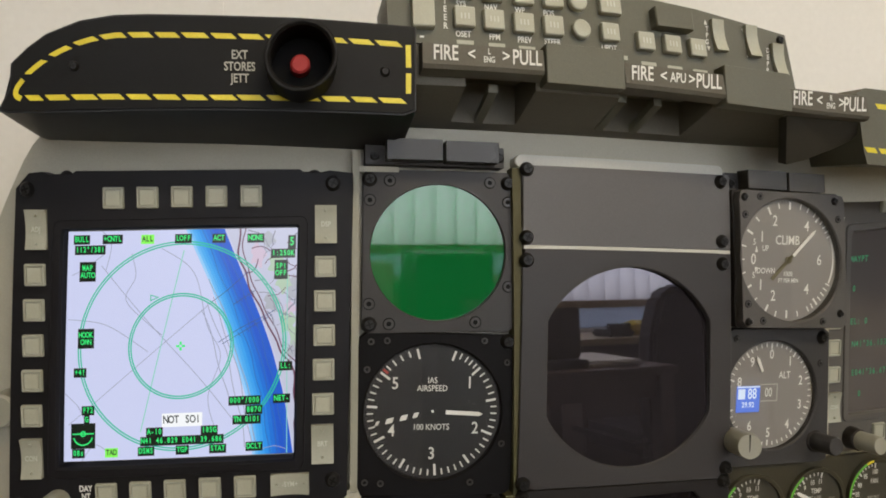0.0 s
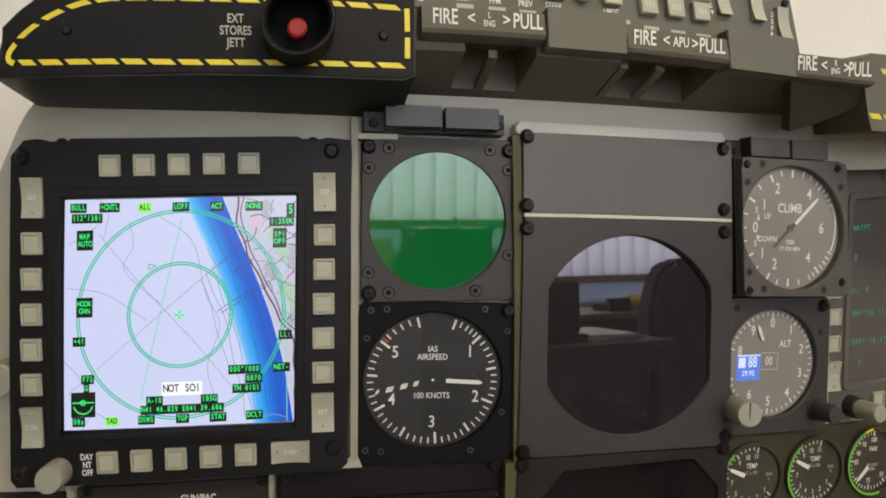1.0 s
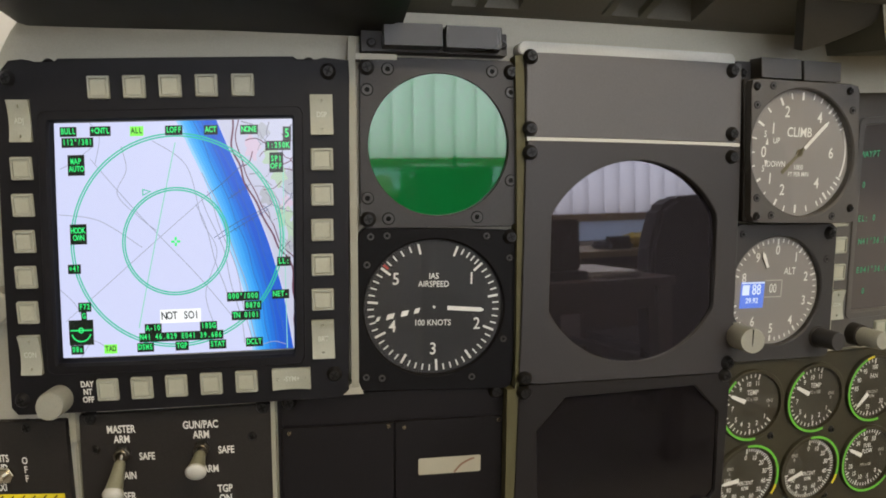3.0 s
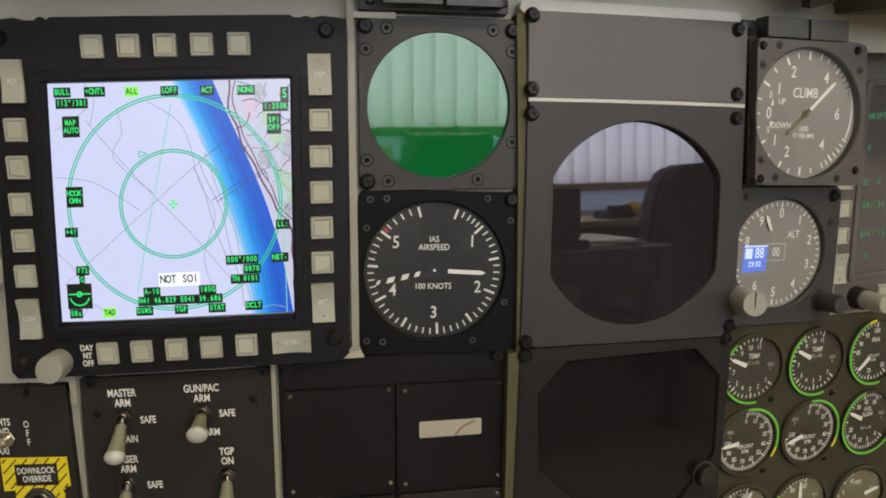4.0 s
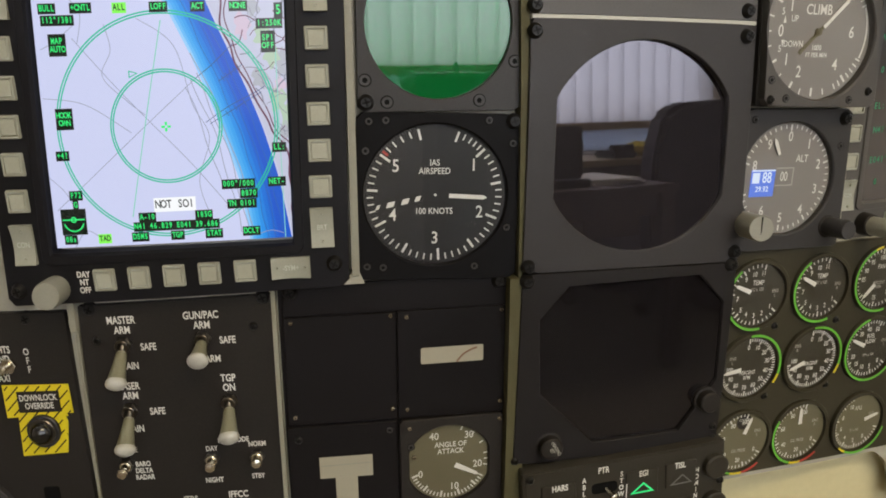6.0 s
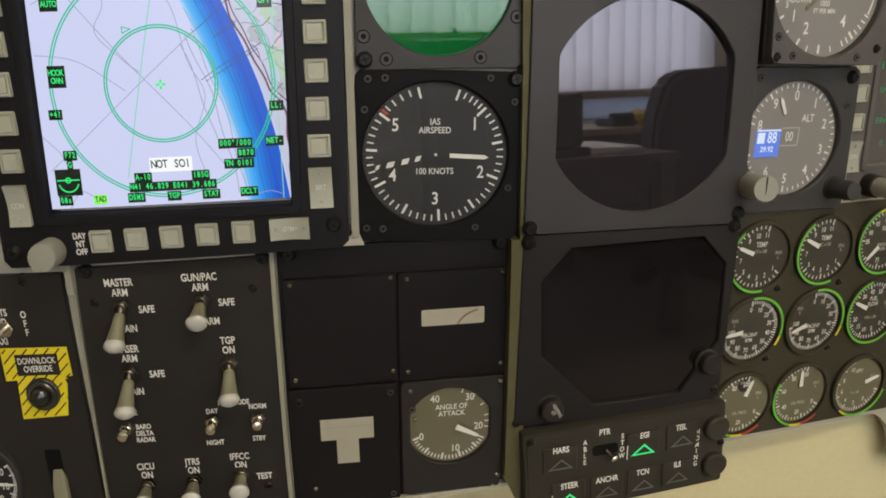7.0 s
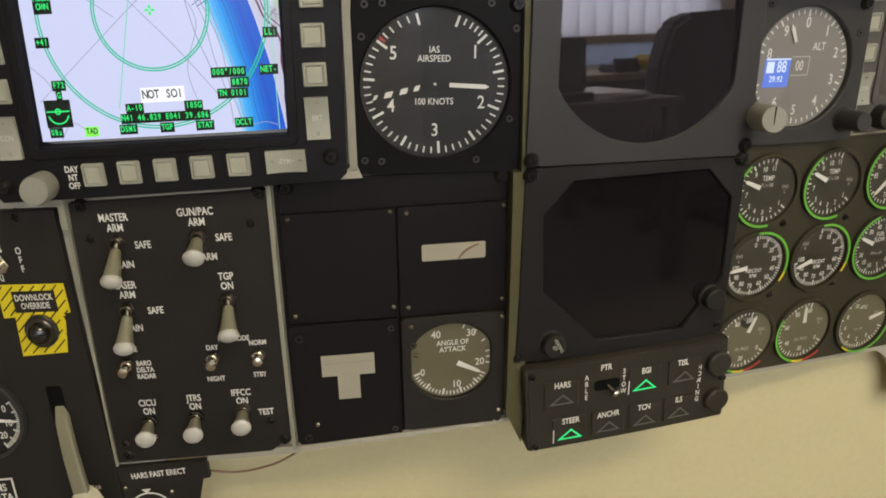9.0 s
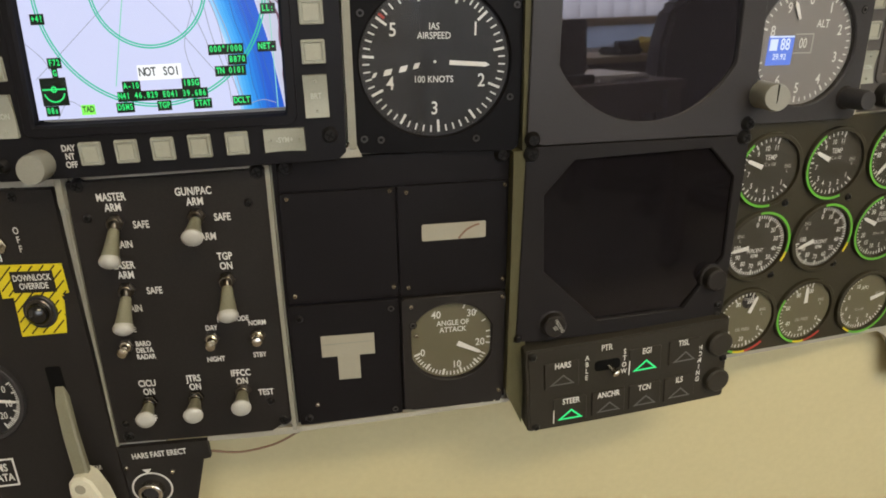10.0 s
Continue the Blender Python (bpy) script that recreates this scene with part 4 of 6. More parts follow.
for words, a, b, ta, tb, lit in (("HARS", 73.2, -184.4, 72.6, -195.2, 0), ("EGI", 128.5, -184, 127.6, -194.6, 1), ("TISL", 154.1, -183.2, 155.1, -193.8, 0), ("STEER", 78.3, -211.8, 77.7, -222.2, 1),
                                 ("ANCHR", 103.3, -212, 103.3, -221.8, 0), ("TCN", 128, -211.8, 128.4, -222, 0), ("ILS", 152.6, -211.2, 153.1, -221.4, 0)):
    ka = part("legend_key", slab(ta - 11, ta + 11, tb - 5.6, tb + 13, FH - 0.1, FH + 0.9, 1, 0.4), NAV_BLACK, nav, "lit green legend key" if lit else "unlit legend key")
    placed("lettering", text_mesh(words, 4.0, 0.72, INK, 0.1), ka, a, b, FH + 1.0)
    part("triangle_lamp", triangle(bmesh.new(), ta, tb, 7.0, 1.15 if lit else 0.9, FH + 0.9), L_LAMP if lit else DIM_TRI, ka, "lit green triangle" if lit else "")
    if lit:
        part("edge_light", ribbon(bmesh.new(), [(ta - 10.6, tb + 5), (ta - 11, tb - 5.2)], 0.7, FH + 0.9), INK, ka)
write("PTR", 102, -177.2, FH, nav, 4.0, 0.72)
for words, a, b in (("A\nB\nL\nE", 89, -189.9), ("S\nT\nO\nW", 113.8, -189.6), ("H\nO\nM\nI\nN\nG", 166.9, -202)):
    write(words, a, b, FH, nav, 3.4, 0.75, bold=0.08)
# flat dark piece paints the shade in the toggle's slot
part("slot", slab(94, 111, -193.5, -186, FH - 0.2, FH + 0.25, 2.5, 0.1), SLOTM, nav)
part("toggle_lever", spin_rod((103.5, -190.6, FH), (106.2, -194.0, FH + 7), ((0, 1.3), (0.5, 1.7), (0.7, 2.4), (0.84, 2.9), (0.94, 2.4), (1, 1.0))), STEEL, nav, "steel toggle lever")
for b in (-188, -216):
    part("knob", spin_rod((179.5, b, NH), (179.5, b, NH + 5), ((0, 8.6), (0.85, 8.6), (1, 7.4)), 32), NAV_BLACK, nav, "round black knob")
screws(nav, SCREW_MID, FH, (54.8, -176), (55.5, -228.5), (184.8, -201))

# ---- legend lights over the scope and the climb indicator ----


def legend_light(a0, a1, b0, b1, label, lens):
    t = thing("legend_light", (a0 + a1) / 2, (b0 + b1) / 2, label, "light", "legend lights", plan="legend_1" if a0 < 0 else "legend_2")
    w = a1 - a0
    part("base", slab(a0, a1, b0, b1 - 1.5, 0, 9, 0.6), BEZEL, t)
    part("lens", slab(a0 + 0.14 * w, a0 + 0.53 * w, b0 + 1.6, b1, 8, 19, 0.6), lens, t)
    part("lens", slab(a0 + 0.55 * w, a0 + 0.93 * w, b0 + 1.2, b1 - 0.4, 8, 19, 0.6), lens, t)
    screws(t, SCREW_MID, 9, (a0 + 0.07 * w, b0 + 5), (a1 - 2.7, b0 + 6))


legend_light(-40.5, 44.6, 137.6, 151.8, "black two-window legend light, unlit", LENS_DARK)
legend_light(187, 267, 133.5, 146.6, "dark brown two-window legend light, unlit", LENS_BROWN)

# ---- green scope ----
sc = thing("green_scope", 2.6, 88, "dark grey square bezel round a green glass scope", "scope", plan="scope")
part("bezel", holed(cast(rect(-41, 47, 42.2, 135.4, 4), 2.6, 88, n_), cast(circle(2.6, 87.9, 39.2, 96), 2.6, 88, n_), 0, 6.5, 0.5), BEZEL, sc)
part("glass", prism(circle(2.6, 87.9, 42, 64), 1.0, 3.6), SCOPE, sc, "green glass reflecting the room", bent=False, tilt=-2.9)
screws(sc, SCREW_BIG, 6.3, (-37.3, 129.6), (43.5, 128.9), (-36.6, 47.4))
screws(sc, SOCKET, 6.5, (-25.7, 129), (32.7, 129), (-37, 117.7), (43.4, 117.7), (43.2, 68.3), (23.9, 47.8), (-25.5, 47.4), (-36.9, 58.8))
part("divider_strip", slab(-46.6, -42.6, -46, 147, 0, 8.5, 0.8, 0.5), STRIP_SHADE, backing)
part("divider_foot", prism([(-52, -50.5), (-40, -50.5), (-42.6, -44), (-47, -44)], 0, 7), PANEL_GREY, backing)
part("top_bracket", slab(-46.4, -20, 134.8, 138, 0, 7, 0.6), PANEL_GREY, backing)

# ---- round instruments ----


def dial_base(t, a, b, r, hf, material, sq=None, corner=5, bezel=None, depth=4.0, glass=None):
    """Bezel plate with a round opening, a sunk dial and a cover glass."""
    if sq:
        part("bezel", holed(cast(rect(*sq, corner), a, b, n_), cast(circle(a, b, r + 1.6, 96), a, b, n_), 0, hf, 0.9), bezel or BEZEL, t)
    part("dial", prism(circle(a, b, r + 1.8, 64), max(0, hf - depth - 1), hf - depth), material, t, bent=False)
    if glass:
        part("cover_glass", disc(a, b, r + 1.7, hf - 1.3), glass, t, bent=False).visible_shadow = False


def mark(words, a, b, h, t, cap, narrow=0.8, material=None, bold=0.06):
    """Lettering on a flat dial."""
    a0, b0 = CENTRE[t]
    ob = new("lettering", text_mesh(words, cap, narrow, material or INK, bold))
    ob.parent = t
    x, z = seat_turn(SEAT[t], a - a0, b - b0)
    ob.location = (x / 1000, -h / 1000, z / 1000)
    ob.rotation_euler = (0, seat_angle(SEAT[t]), 0)
    return ob


# airspeed
A, B = -0.3, -4.2
ias = thing("airspeed_indicator", A, B, "black round airspeed indicator with white pointer and striped pointer", "gauge", "round instruments", plan="ias")
dial_base(ias, A, B, 37.3, 6.5, DIAL, (-43, 45, -51.5, 40.6), 5, IAS_BLACK, 3.4, CLEAR)
DH = 3.2
bm = bmesh.new()
for k in range(41):
    deg = 46.5 + 6.5 * k
    long = k % 5 == 0
    tick(bm, A, B, 30.4 if k % 10 == 0 else 31.2 if long else 33.4, 36.9, deg, 1.3 if long else 0.78, DH)
for deg in (20, 26, 32, 37, 42, 314, 321, 329, 337, 345):
    tick(bm, A, B, 31 if deg in (20, 345) else 33.4, 36.9, deg, 1.2 if deg in (20, 345) else 0.78, DH)
part("scale", bm, INK, ias, "white scale marks", bent=False)
part("red_mark", tick(bmesh.new(), A, B, 33.4, 37, 310, 1.4, DH + 0.05), RED_INK, ias, bent=False)
for words, deg, rr in (("1", 52, 26.5), ("2", 112, 26.5), ("3", 180, 24.5), ("4", 243.5, 25.6), ("5", 306, 26.5)):
    p = polar(A, B, rr, deg)
    mark(words, p[0], p[1], DH + 0.1, ias, 6.6, 0.85, bold=0.07)
mark("IAS\nAIRSPEED", A - 0.4, B + 15.3, DH + 0.1, ias, 3.3, 0.85, bold=0.035)
mark("100 KNOTS", A - 0.6, B - 9.2, DH + 0.1, ias, 3.3, 0.85, bold=0.035)
deg = 93
bm = bmesh.new()
c = math.radians(deg)
ux, uz = math.sin(c), math.cos(c)
def along(r, s):
    return (A + ux * r - uz * s, B + uz * r + ux * s)
quad(bm, [along(7.5, -1.15), along(26.5, -1.15), along(28.6, 0), along(26.5, 1.15), along(7.5, 1.15)], DH + 0.9, DH + 1.3)
part("pointer", bm, INK, ias, "white pointer", bent=False)
bm = cyl(A, B, 0.7, DH, DH + 1.2, None, 12)
c = math.radians(257.5)
ux, uz = math.sin(c), math.cos(c)
for r0, r1, w in ((7.6, 12, 1.3), (14, 19.4, 1.4), (22, 27.6, 1.4), (30, 33.5, 1.1)):
    quad(bm, [along(r0, -w), along(r1 - 1.6, -w), along(r1, w), along(r0 + 1.6, w)], DH + 0.7, DH + 1.0)
part("striped_pointer", bm, INK, ias, "white striped limit pointer", bent=False)
screws(ias, SCREW_BIG, 6.3, (41, 36.8))
screws(ias, SOCKET_SMALL, 6.5, (27.6, 37), (-27.4, 36.3), (-36.3, 35.6), (41, 24.7), (39, -22.2), (21.6, -44.2), (-28.5, -44.2), (-37.2, -43.6), (-38, 20))

# climb
A, B = 229.0, 87.6
cl = thing("climb_indicator", A, B, "black boxed climb indicator standing proud, dial painted grey for glare, white pointer", "gauge", "round instruments", plan="climb")
CHH = 16.0
part("case", slab(190.8, 270.4, 46, 129.4, 0, CHH - 3, 2, 0.3), BLACK, cl)
# glare on the glass is painted into the dial's colour
dial_base(cl, A, B, 35.6, CHH + 3.0, DIAL_GLARE, (191.8, 270, 46.4, 129), 4, CLIMB_GREY, 4.5, CLEAR)
DH = CHH + 3.0 - 4.4
bm = bmesh.new()
for deg in (284, 300, 316, 333, 346, 0, 14, 24, 34, 40, 46, 52, 58, 64, 270, 256, 240, 224, 207, 194, 180, 166, 152, 146, 140, 134, 128, 122, 116):
    tick(bm, A, B, 30.6 if deg in (300, 333, 0, 40, 240, 207, 180, 140) else 32, 35.4, deg, 1.3 if deg in (300, 333, 0, 40, 240, 207, 180, 140) else 0.8, DH)
arc(bm, A, B, 33.6, 34.6, 66, 114, DH)
part("scale", bm, INK, cl, "white scale marks", bent=False)
for words, x, z, cap in (("2", -11.8, 23.4, 6), ("1", -22, 13.6, 6), ("0", -28.5, 0, 6), ("1", -22, -15.4, 6), ("2", -11.6, -22, 6), ("4", 14.6, 20.6, 6), ("6", 26, 0, 6), ("4", 16, -18, 6),
                         ("5", -28, 10.5, 3.4), ("5", -28, -9.5, 3.4), ("CLIMB", -1, 11.8, 5.2), ("UP", -19, 6.8, 3.2), ("DOWN", -18, -6.8, 3.2), ("1000", 0, -8.6, 2.8), ("FT PER MIN", 0.5, -12.6, 2.4)):
    mark(words, A + 0.9 * x, B + z, DH + 0.1, cl, cap * 1.08, 0.82, bold=0.07 if cap > 4 else 0.04)
bm = bmesh.new()
c = math.radians(46)
ux, uz = math.sin(c), math.cos(c)
quad(bm, [along(4, -1.0), along(24, -1.0), along(27, 0), along(24, 1.0), along(4, 1.0)], DH + 0.9, DH + 1.3)
part("pointer", bm, INK, cl, "white pointer", bent=False)
bm = cyl(A, B, 2.2, DH, DH + 0.8, None, 20)
quad(bm, [along(-17, -1.1), along(4, -0.9), along(4, 0.9), along(-17, 1.1)], DH + 0.5, DH + 0.8)
part("pointer_tail", bm, DIAL_GREY, cl, bent=False)
for sz in (1, -1):
    part("arrow", prism([(A - 24.6, B + sz * 4.5), (A - 22.6, B + sz * 4.5), (A - 23.6, B + sz * 8.5)][::sz], DH, DH + 0.12), INK, cl, bent=False)
screws(cl, SOCKET_SMALL, CHH + 3, (206.8, 125.4), (195.7, 114), (195.6, 60.7), (205.8, 50.8), (250.5, 50.6), (264.6, 113.6))
screws(cl, SCREW_MID, CHH + 3, (195.8, 124.6), (195.6, 50), (264.5, 55.5), (262.5, 124.8))

# altimeter
A, B = 222.3, -0.4
al = thing("altimeter", A, B, "black altimeter with dial painted grey for glare, blue counter window and grey knob", "gauge", "round instruments", plan="alt")
# the dial's grey holds the reflection seen in its glass
dial_base(al, A, B, 34.2, 7.0, DIAL_GLARE, (187.5, 268.5, -46.4, 43.5), 4, BEZEL, 3.6, CLEAR)
DH = 3.5
bm = bmesh.new()
for k in range(50):
    tick(bm, A, B, 30.2 if k % 5 == 0 else 31.6, 34.0, 7.2 * k, 1.1 if k % 5 == 0 else 0.75, DH)
part("scale", bm, INK, al, "white scale marks", bent=False)
for k in range(10):
    p = polar(A + 0.2, B + 0.3, 26.0, 36 * k)
    mark(str(k), p[0], p[1], DH + 0.1, al, 5.8, 0.8, bold=0.09)
mark("ALT", A + 11.5, B + 12.3, DH + 0.1, al, 4.4, 0.82)
part("counter_window", prism(rect(A - 26.4, A - 8.2, B - 11.2, B + 5.9), DH, DH + 0.5), L_LCD, al, "lit blue counter window", bent=False)
mark("88", A - 14.4, B + 0.6, DH + 0.6, al, 6.4, 0.75, L_LCDW, 0.1)
part("counter_block", prism(rect(A - 25.4, A - 20, B - 2.6, B + 4), DH + 0.5, DH + 0.62), L_LCDW, al, bent=False)
mark("29.92", A - 17.4, B - 6.4, DH + 0.6, al, 3.2, 0.95, L_LCDW, 0.06)
bm = bmesh.new()
ribbon(bm, [(A - 7.4, B + 6.6), (A + 6.0, B + 6.6), (A + 6.0, B - 4.4), (A - 7.4, B - 4.4)], 0.7, DH)
part("counter_glare", prism(rect(A - 26.2, A - 8.4, B + 4.9, B + 5.8), DH + 0.5, DH + 0.6), L_LCDW, al, bent=False)
part("counter_frame", bm, INK_DIM, al, bent=False)
mark("00", A - 1.0, B + 1.0, DH + 0.1, al, 5.6, 0.7)
bm = bmesh.new()
c = math.radians(334)
ux, uz = math.sin(c), math.cos(c)
quad(bm, [along(17, -0.9), along(26, -1.2), along(28.5, 0), along(26, 1.2), along(17, 0.9)], DH + 0.9, DH + 1.3)
part("pointer", bm, INK, al, "white pointer", bent=False)
part("knob_collar", cyl(187.5, -27, 8.5, 5, 9, 8, shrink=0.4), BEZEL, al)
part("knob", spin_rod((189, -27.4, 9), (184.7, -26.2, 30), ((0, 8.0), (0.94, 8.0), (1, 7.4)), 30), KNOB, al, "grey round setting knob")
# thin dark line paints the shade of the slit
part("knob_slit", prism([(184.1, -33.4), (184.7, -33.4), (185.1, -19), (184.5, -19)], 29, 30.12), SLOTM, al)
screws(al, SCREW_BIG, 6.8, (262, 37.5))
screws(al, SOCKET_SMALL, 7, (193, 37), (258, -30), (261, 20))
for a in (253, 291):
    kb = thing("selector_knob", a, -33, "small dark round knob below the display" if a < 260 else "grey round knob below the display", "knob", plan="knob_1" if a < 260 else "knob_2")
    part("skirt", cyl(a, -33, 7.6, 0, 8, 7.2, shrink=0.6), BLACK, kb)
    part("cap", spin_rod((a, -33, 8), (a, -32, 24), ((0, 6.2), (0.92, 6.0), (1, 5.4)), 26), BEZEL if a < 260 else KNOB, kb)

# angle of attack
A, B = 7.8, -168.6
ao = thing("angle_of_attack_indicator", A, B, "black framed angle of attack indicator with olive-grey dial", "gauge", "round instruments", plan="lower")
oo = []
for k in range(120):
    w = 2 * math.pi * k / 120
    oo.append((A + max(-24.4, min(24.4, 26.2 * math.cos(w))), B + 26.0 * math.sin(w)))
part("bezel", holed(cast(rect(-22, 40.6, -214.6, -137.2, 2), A, B, n_), cast(oo, A, B, n_), 0, 5, 0.6), BLACK, ao)
part("dial", prism(circle(A, B, 27.5, 48), 0.2, 1.6), DIAL_GREY, ao, "olive-grey dial", bent=False)
DH = 1.8
bm = bmesh.new()
for k in range(24):
    deg = 248 - 5.6 * k
    tick(bm, A, B, 20.5 if k % 5 == 0 else 22, 24.6, deg, 1.3 if k % 5 == 0 else 0.8, DH)
for deg in (100, 90, 80, 60, 40, 20):
    tick(bm, A, B, 22, 24.6, deg, 0.8, DH)
part("scale", bm, INK, ao, "white scale marks", bent=False)
for words, x, z, cap in (("0", -17.5, -7.5, 4.6), ("10", 3.5, -17.5, 4.6), ("20", 18, -3.2, 4.6), ("30", 12.5, 17.2, 4.6), ("40", -9, 17.5, 4.6), ("ANGLE OF\nATTACK", 1.2, 9.3, 3.3)):
    mark(words, A + x, B + z, DH + 0.1, ao, cap, 0.85, bold=0.07)
c = math.radians(118)
ux, uz = math.sin(c), math.cos(c)
part("pointer", quad(bmesh.new(), [along(4.5, -1.7), along(19, -1.0), along(21.5, 0), along(19, 1.0), along(4.5, 1.7)], DH + 0.8, DH + 1.2), INK, ao, "white pointer", bent=False)
part("cover_glass", disc(A, B, 27, 3.4), CLEAR, ao, bent=False).visible_shadow = False
screws(ao, SCREW_TINY, 5, (-16.2, -142.6), (38.3, -140.6), (37.6, -206), (-13.6, -162))
screws(ao, SOCKET_SMALL, 4.9, (-15.5, -155))

# ---- engine gauges ----
eng = thing("instrument_plate", 268, -130, "black engine instrument panel with round cut-outs", "panel", plan="engine")
part("plate", slab(187, 350, -209.6, -47, 0, 3.4, 2, 0.4), ENGINE, eng)
part("lower_edge", slab(186.6, 351, -213, -209.4, 0, 2.2, 0, 0.3), PANEL_GREY, eng, "pale painted lower edge")
screws(eng, SCREW_MID, 3.2, (228, -101), (227.6, -151.5), (192, -46.5), (190, -52.5), (279, -150), (279, -102))


def engine_gauge(a, b, label, needle, arcs, marks, numerals, span, material=None):
    t = thing("engine_gauge", a, b, label, "gauge", "engine gauges", plan="engine")
    part("rim", tube(a, b, 24.3, 21.6, 1, 6.2), ENGINE, t)
    part("dial", prism(circle(a, b, 22.2, 48), 1.0, 3.9), material or DIAL_SMALL, t, bent=False)
    h = 4.1
    bm = bmesh.new()
    d0, d1, n = span
    for k in range(n + 1):
        tick(bm, a, b, 17.0 if k % 5 == 0 else 18.4, 20.6, d0 + (d1 - d0) * k / n, 1.0 if k % 5 == 0 else 0.65, h)
    part("scale", bm, INK, t, bent=False)
    for words, deg in numerals:
        p = polar(a, b, 14.4, deg)
        mark(words, p[0], p[1], h + 0.1, t, 3.1, 0.8, INK, 0.06)
    for words, x, z, cap in marks:
        mark(words, a + x, b + z, h + 0.1, t, cap, 0.78, INK if cap > 2.4 else INK_DIM, 0.04)
    for d0, d1, m in arcs:
        part("coloured_arc", arc(bmesh.new(), a, b, 22.4, 23.9, d0, d1, 6.3), m, t, "green limit arc" if m is GREEN_INK else "yellow limit arc" if m is YELLOW else "red limit arc", bent=False)
    s = radians(needle)
    sx, sz = math.sin(s), math.cos(s)
    pt = lambda r, q: (a + sx * r - sz * q, b + sz * r + sx * q)
    part("pointer", quad(bmesh.new(), [pt(6, -1.5), pt(17, -1.1), pt(18.8, 0), pt(17, 1.1), pt(6, 1.5)], h + 0.6, h + 0.9), INK, t, "white pointer", bent=False)
    part("cover_glass", disc(a, b, 21.8, 5.6, 40), CLEAR, t, bent=False).visible_shadow = False


G, Y, R = GREEN_INK, YELLOW, RED_INK
temp = (("TEMP", 0, 8, 3.2), ("°C x 100", 0, 3.5, 2.2))
tn = (("11", 12), ("10", 345), ("9", 318), ("7", 262), ("5", 228), ("4", 205), ("3", 180), ("2", 156), ("1", 128))
rpm = (("PERCENT\nRPM", 0, -5.5, 2.6),)
rn = (("0", 352), ("10", 20), ("20", 48), ("30", 76), ("40", 104), ("50", 130), ("60", 156), ("70", 184), ("80", 212), ("90", 240), ("100", 268))
oil = (("OIL PRESS", 0, -7, 2.3),)
on = (("0", 122), ("20", 178), ("40", 232), ("60", 284), ("80", 330), ("100", 8))
engine_gauge(210, -77.5, "small black engine temperature gauge with green arc", 293, ((170, 318, G),), temp + (("ENG\nL", 14, 0, 2.2),), tn, (128, 372, 25))
engine_gauge(261, -77, "small black engine temperature gauge with green arc", 297, ((160, 325, G),), temp + (("ENG\nR", 14, 0, 2.2),), tn, (128, 372, 25))
engine_gauge(312, -75, "small black fan speed gauge with green and yellow arc", 225, ((165, 335, G), (335, 350, Y)), (("FAN", 0, 8, 3.2), ("PERCENT\nRPM", 0, -5, 2.2), ("ENG\nL", 14, 7, 2.2)), (("100", 0), ("95", 325), ("90", 295), ("85", 270), ("75", 190), ("50", 140), ("0", 100)), (100, 360, 30))
engine_gauge(211, -128.6, "small black engine speed gauge with green arc", 262, ((-8, 105, G), (105, 122, Y)), rpm + (("ENG\nL", -13, 6, 2.2),), rn, (-5, 260, 50))
engine_gauge(262, -128.2, "small black engine speed gauge with green arc", 250, ((-8, 105, G), (105, 122, Y)), rpm + (("ENG\nR", -13, 9, 2.2),), rn, (-5, 260, 50))
engine_gauge(313, -127, "small black fuel flow gauge with green arc", 296, ((130, 345, G),), (("FUEL\nFLOW", 0, 7, 2.9), ("PPH x 100", 0, -5, 2.0), ("ENG\nL", 13, 3, 2.2)), (("50", 20), ("40", 350), ("30", 322), ("20", 250), ("15", 222), ("10", 196), ("5", 168), ("0", 138)), (130, 390, 36))
engine_gauge(213, -183.5, "small olive-faced oil pressure gauge with coloured arc", 20, ((195, 230, G), (172, 195, Y), (138, 172, R)), oil + (("ENG\nL", 13, 5, 2.2), ("COUNTS\nSET", 1, 14.6, 1.9)), on, (122, 370, 30), DIAL_GREY)
engine_gauge(261.5, -183.2, "small olive-faced oil pressure gauge with coloured arc", 355, ((195, 300, G), (172, 195, Y), (138, 172, R)), oil + (("ENG\nR", 13, 5, 2.2),), on, (122, 370, 30), DIAL_GREY)
engine_gauge(314, -184.5, "small olive-faced auxiliary power gauge with coloured arc", 75, ((105, 205, G), (205, 222, Y)), (("APU", -1, 11, 3.0), ("EXT", 12, 5, 2.2), ("°C x 100", -2, -6, 2.0)), (("10", 330), ("8", 290), ("6", 255), ("4", 220), ("2", 185), ("0", 150)), (110, 340, 34), DIAL_GREY)
oil_left = [o for o in bpy.data.objects if o.name.startswith("engine_gauge") and not o.parent][6]
part("sub_dial", prism(circle(214, -168.9, 5.6, 28), 3.9, 4.08), BLACK, oil_left, "small black inner dial", bent=False)

# ---- lower left panels ----
PH = 4.0


def cover(a0, a1, b0, b1, name, label, corner_screws, material=None):
    t = thing(name, (a0 + a1) / 2, (b0 + b1) / 2, label, "plate", "lower cover plates", plan="lower")
    part("plate", slab(a0, a1, b0, b1, 0, PH, 1.2, 0.5), material or COVER_BLACK, t)
    screws(t, SCREW_TINY, PH, *corner_screws)
    return t


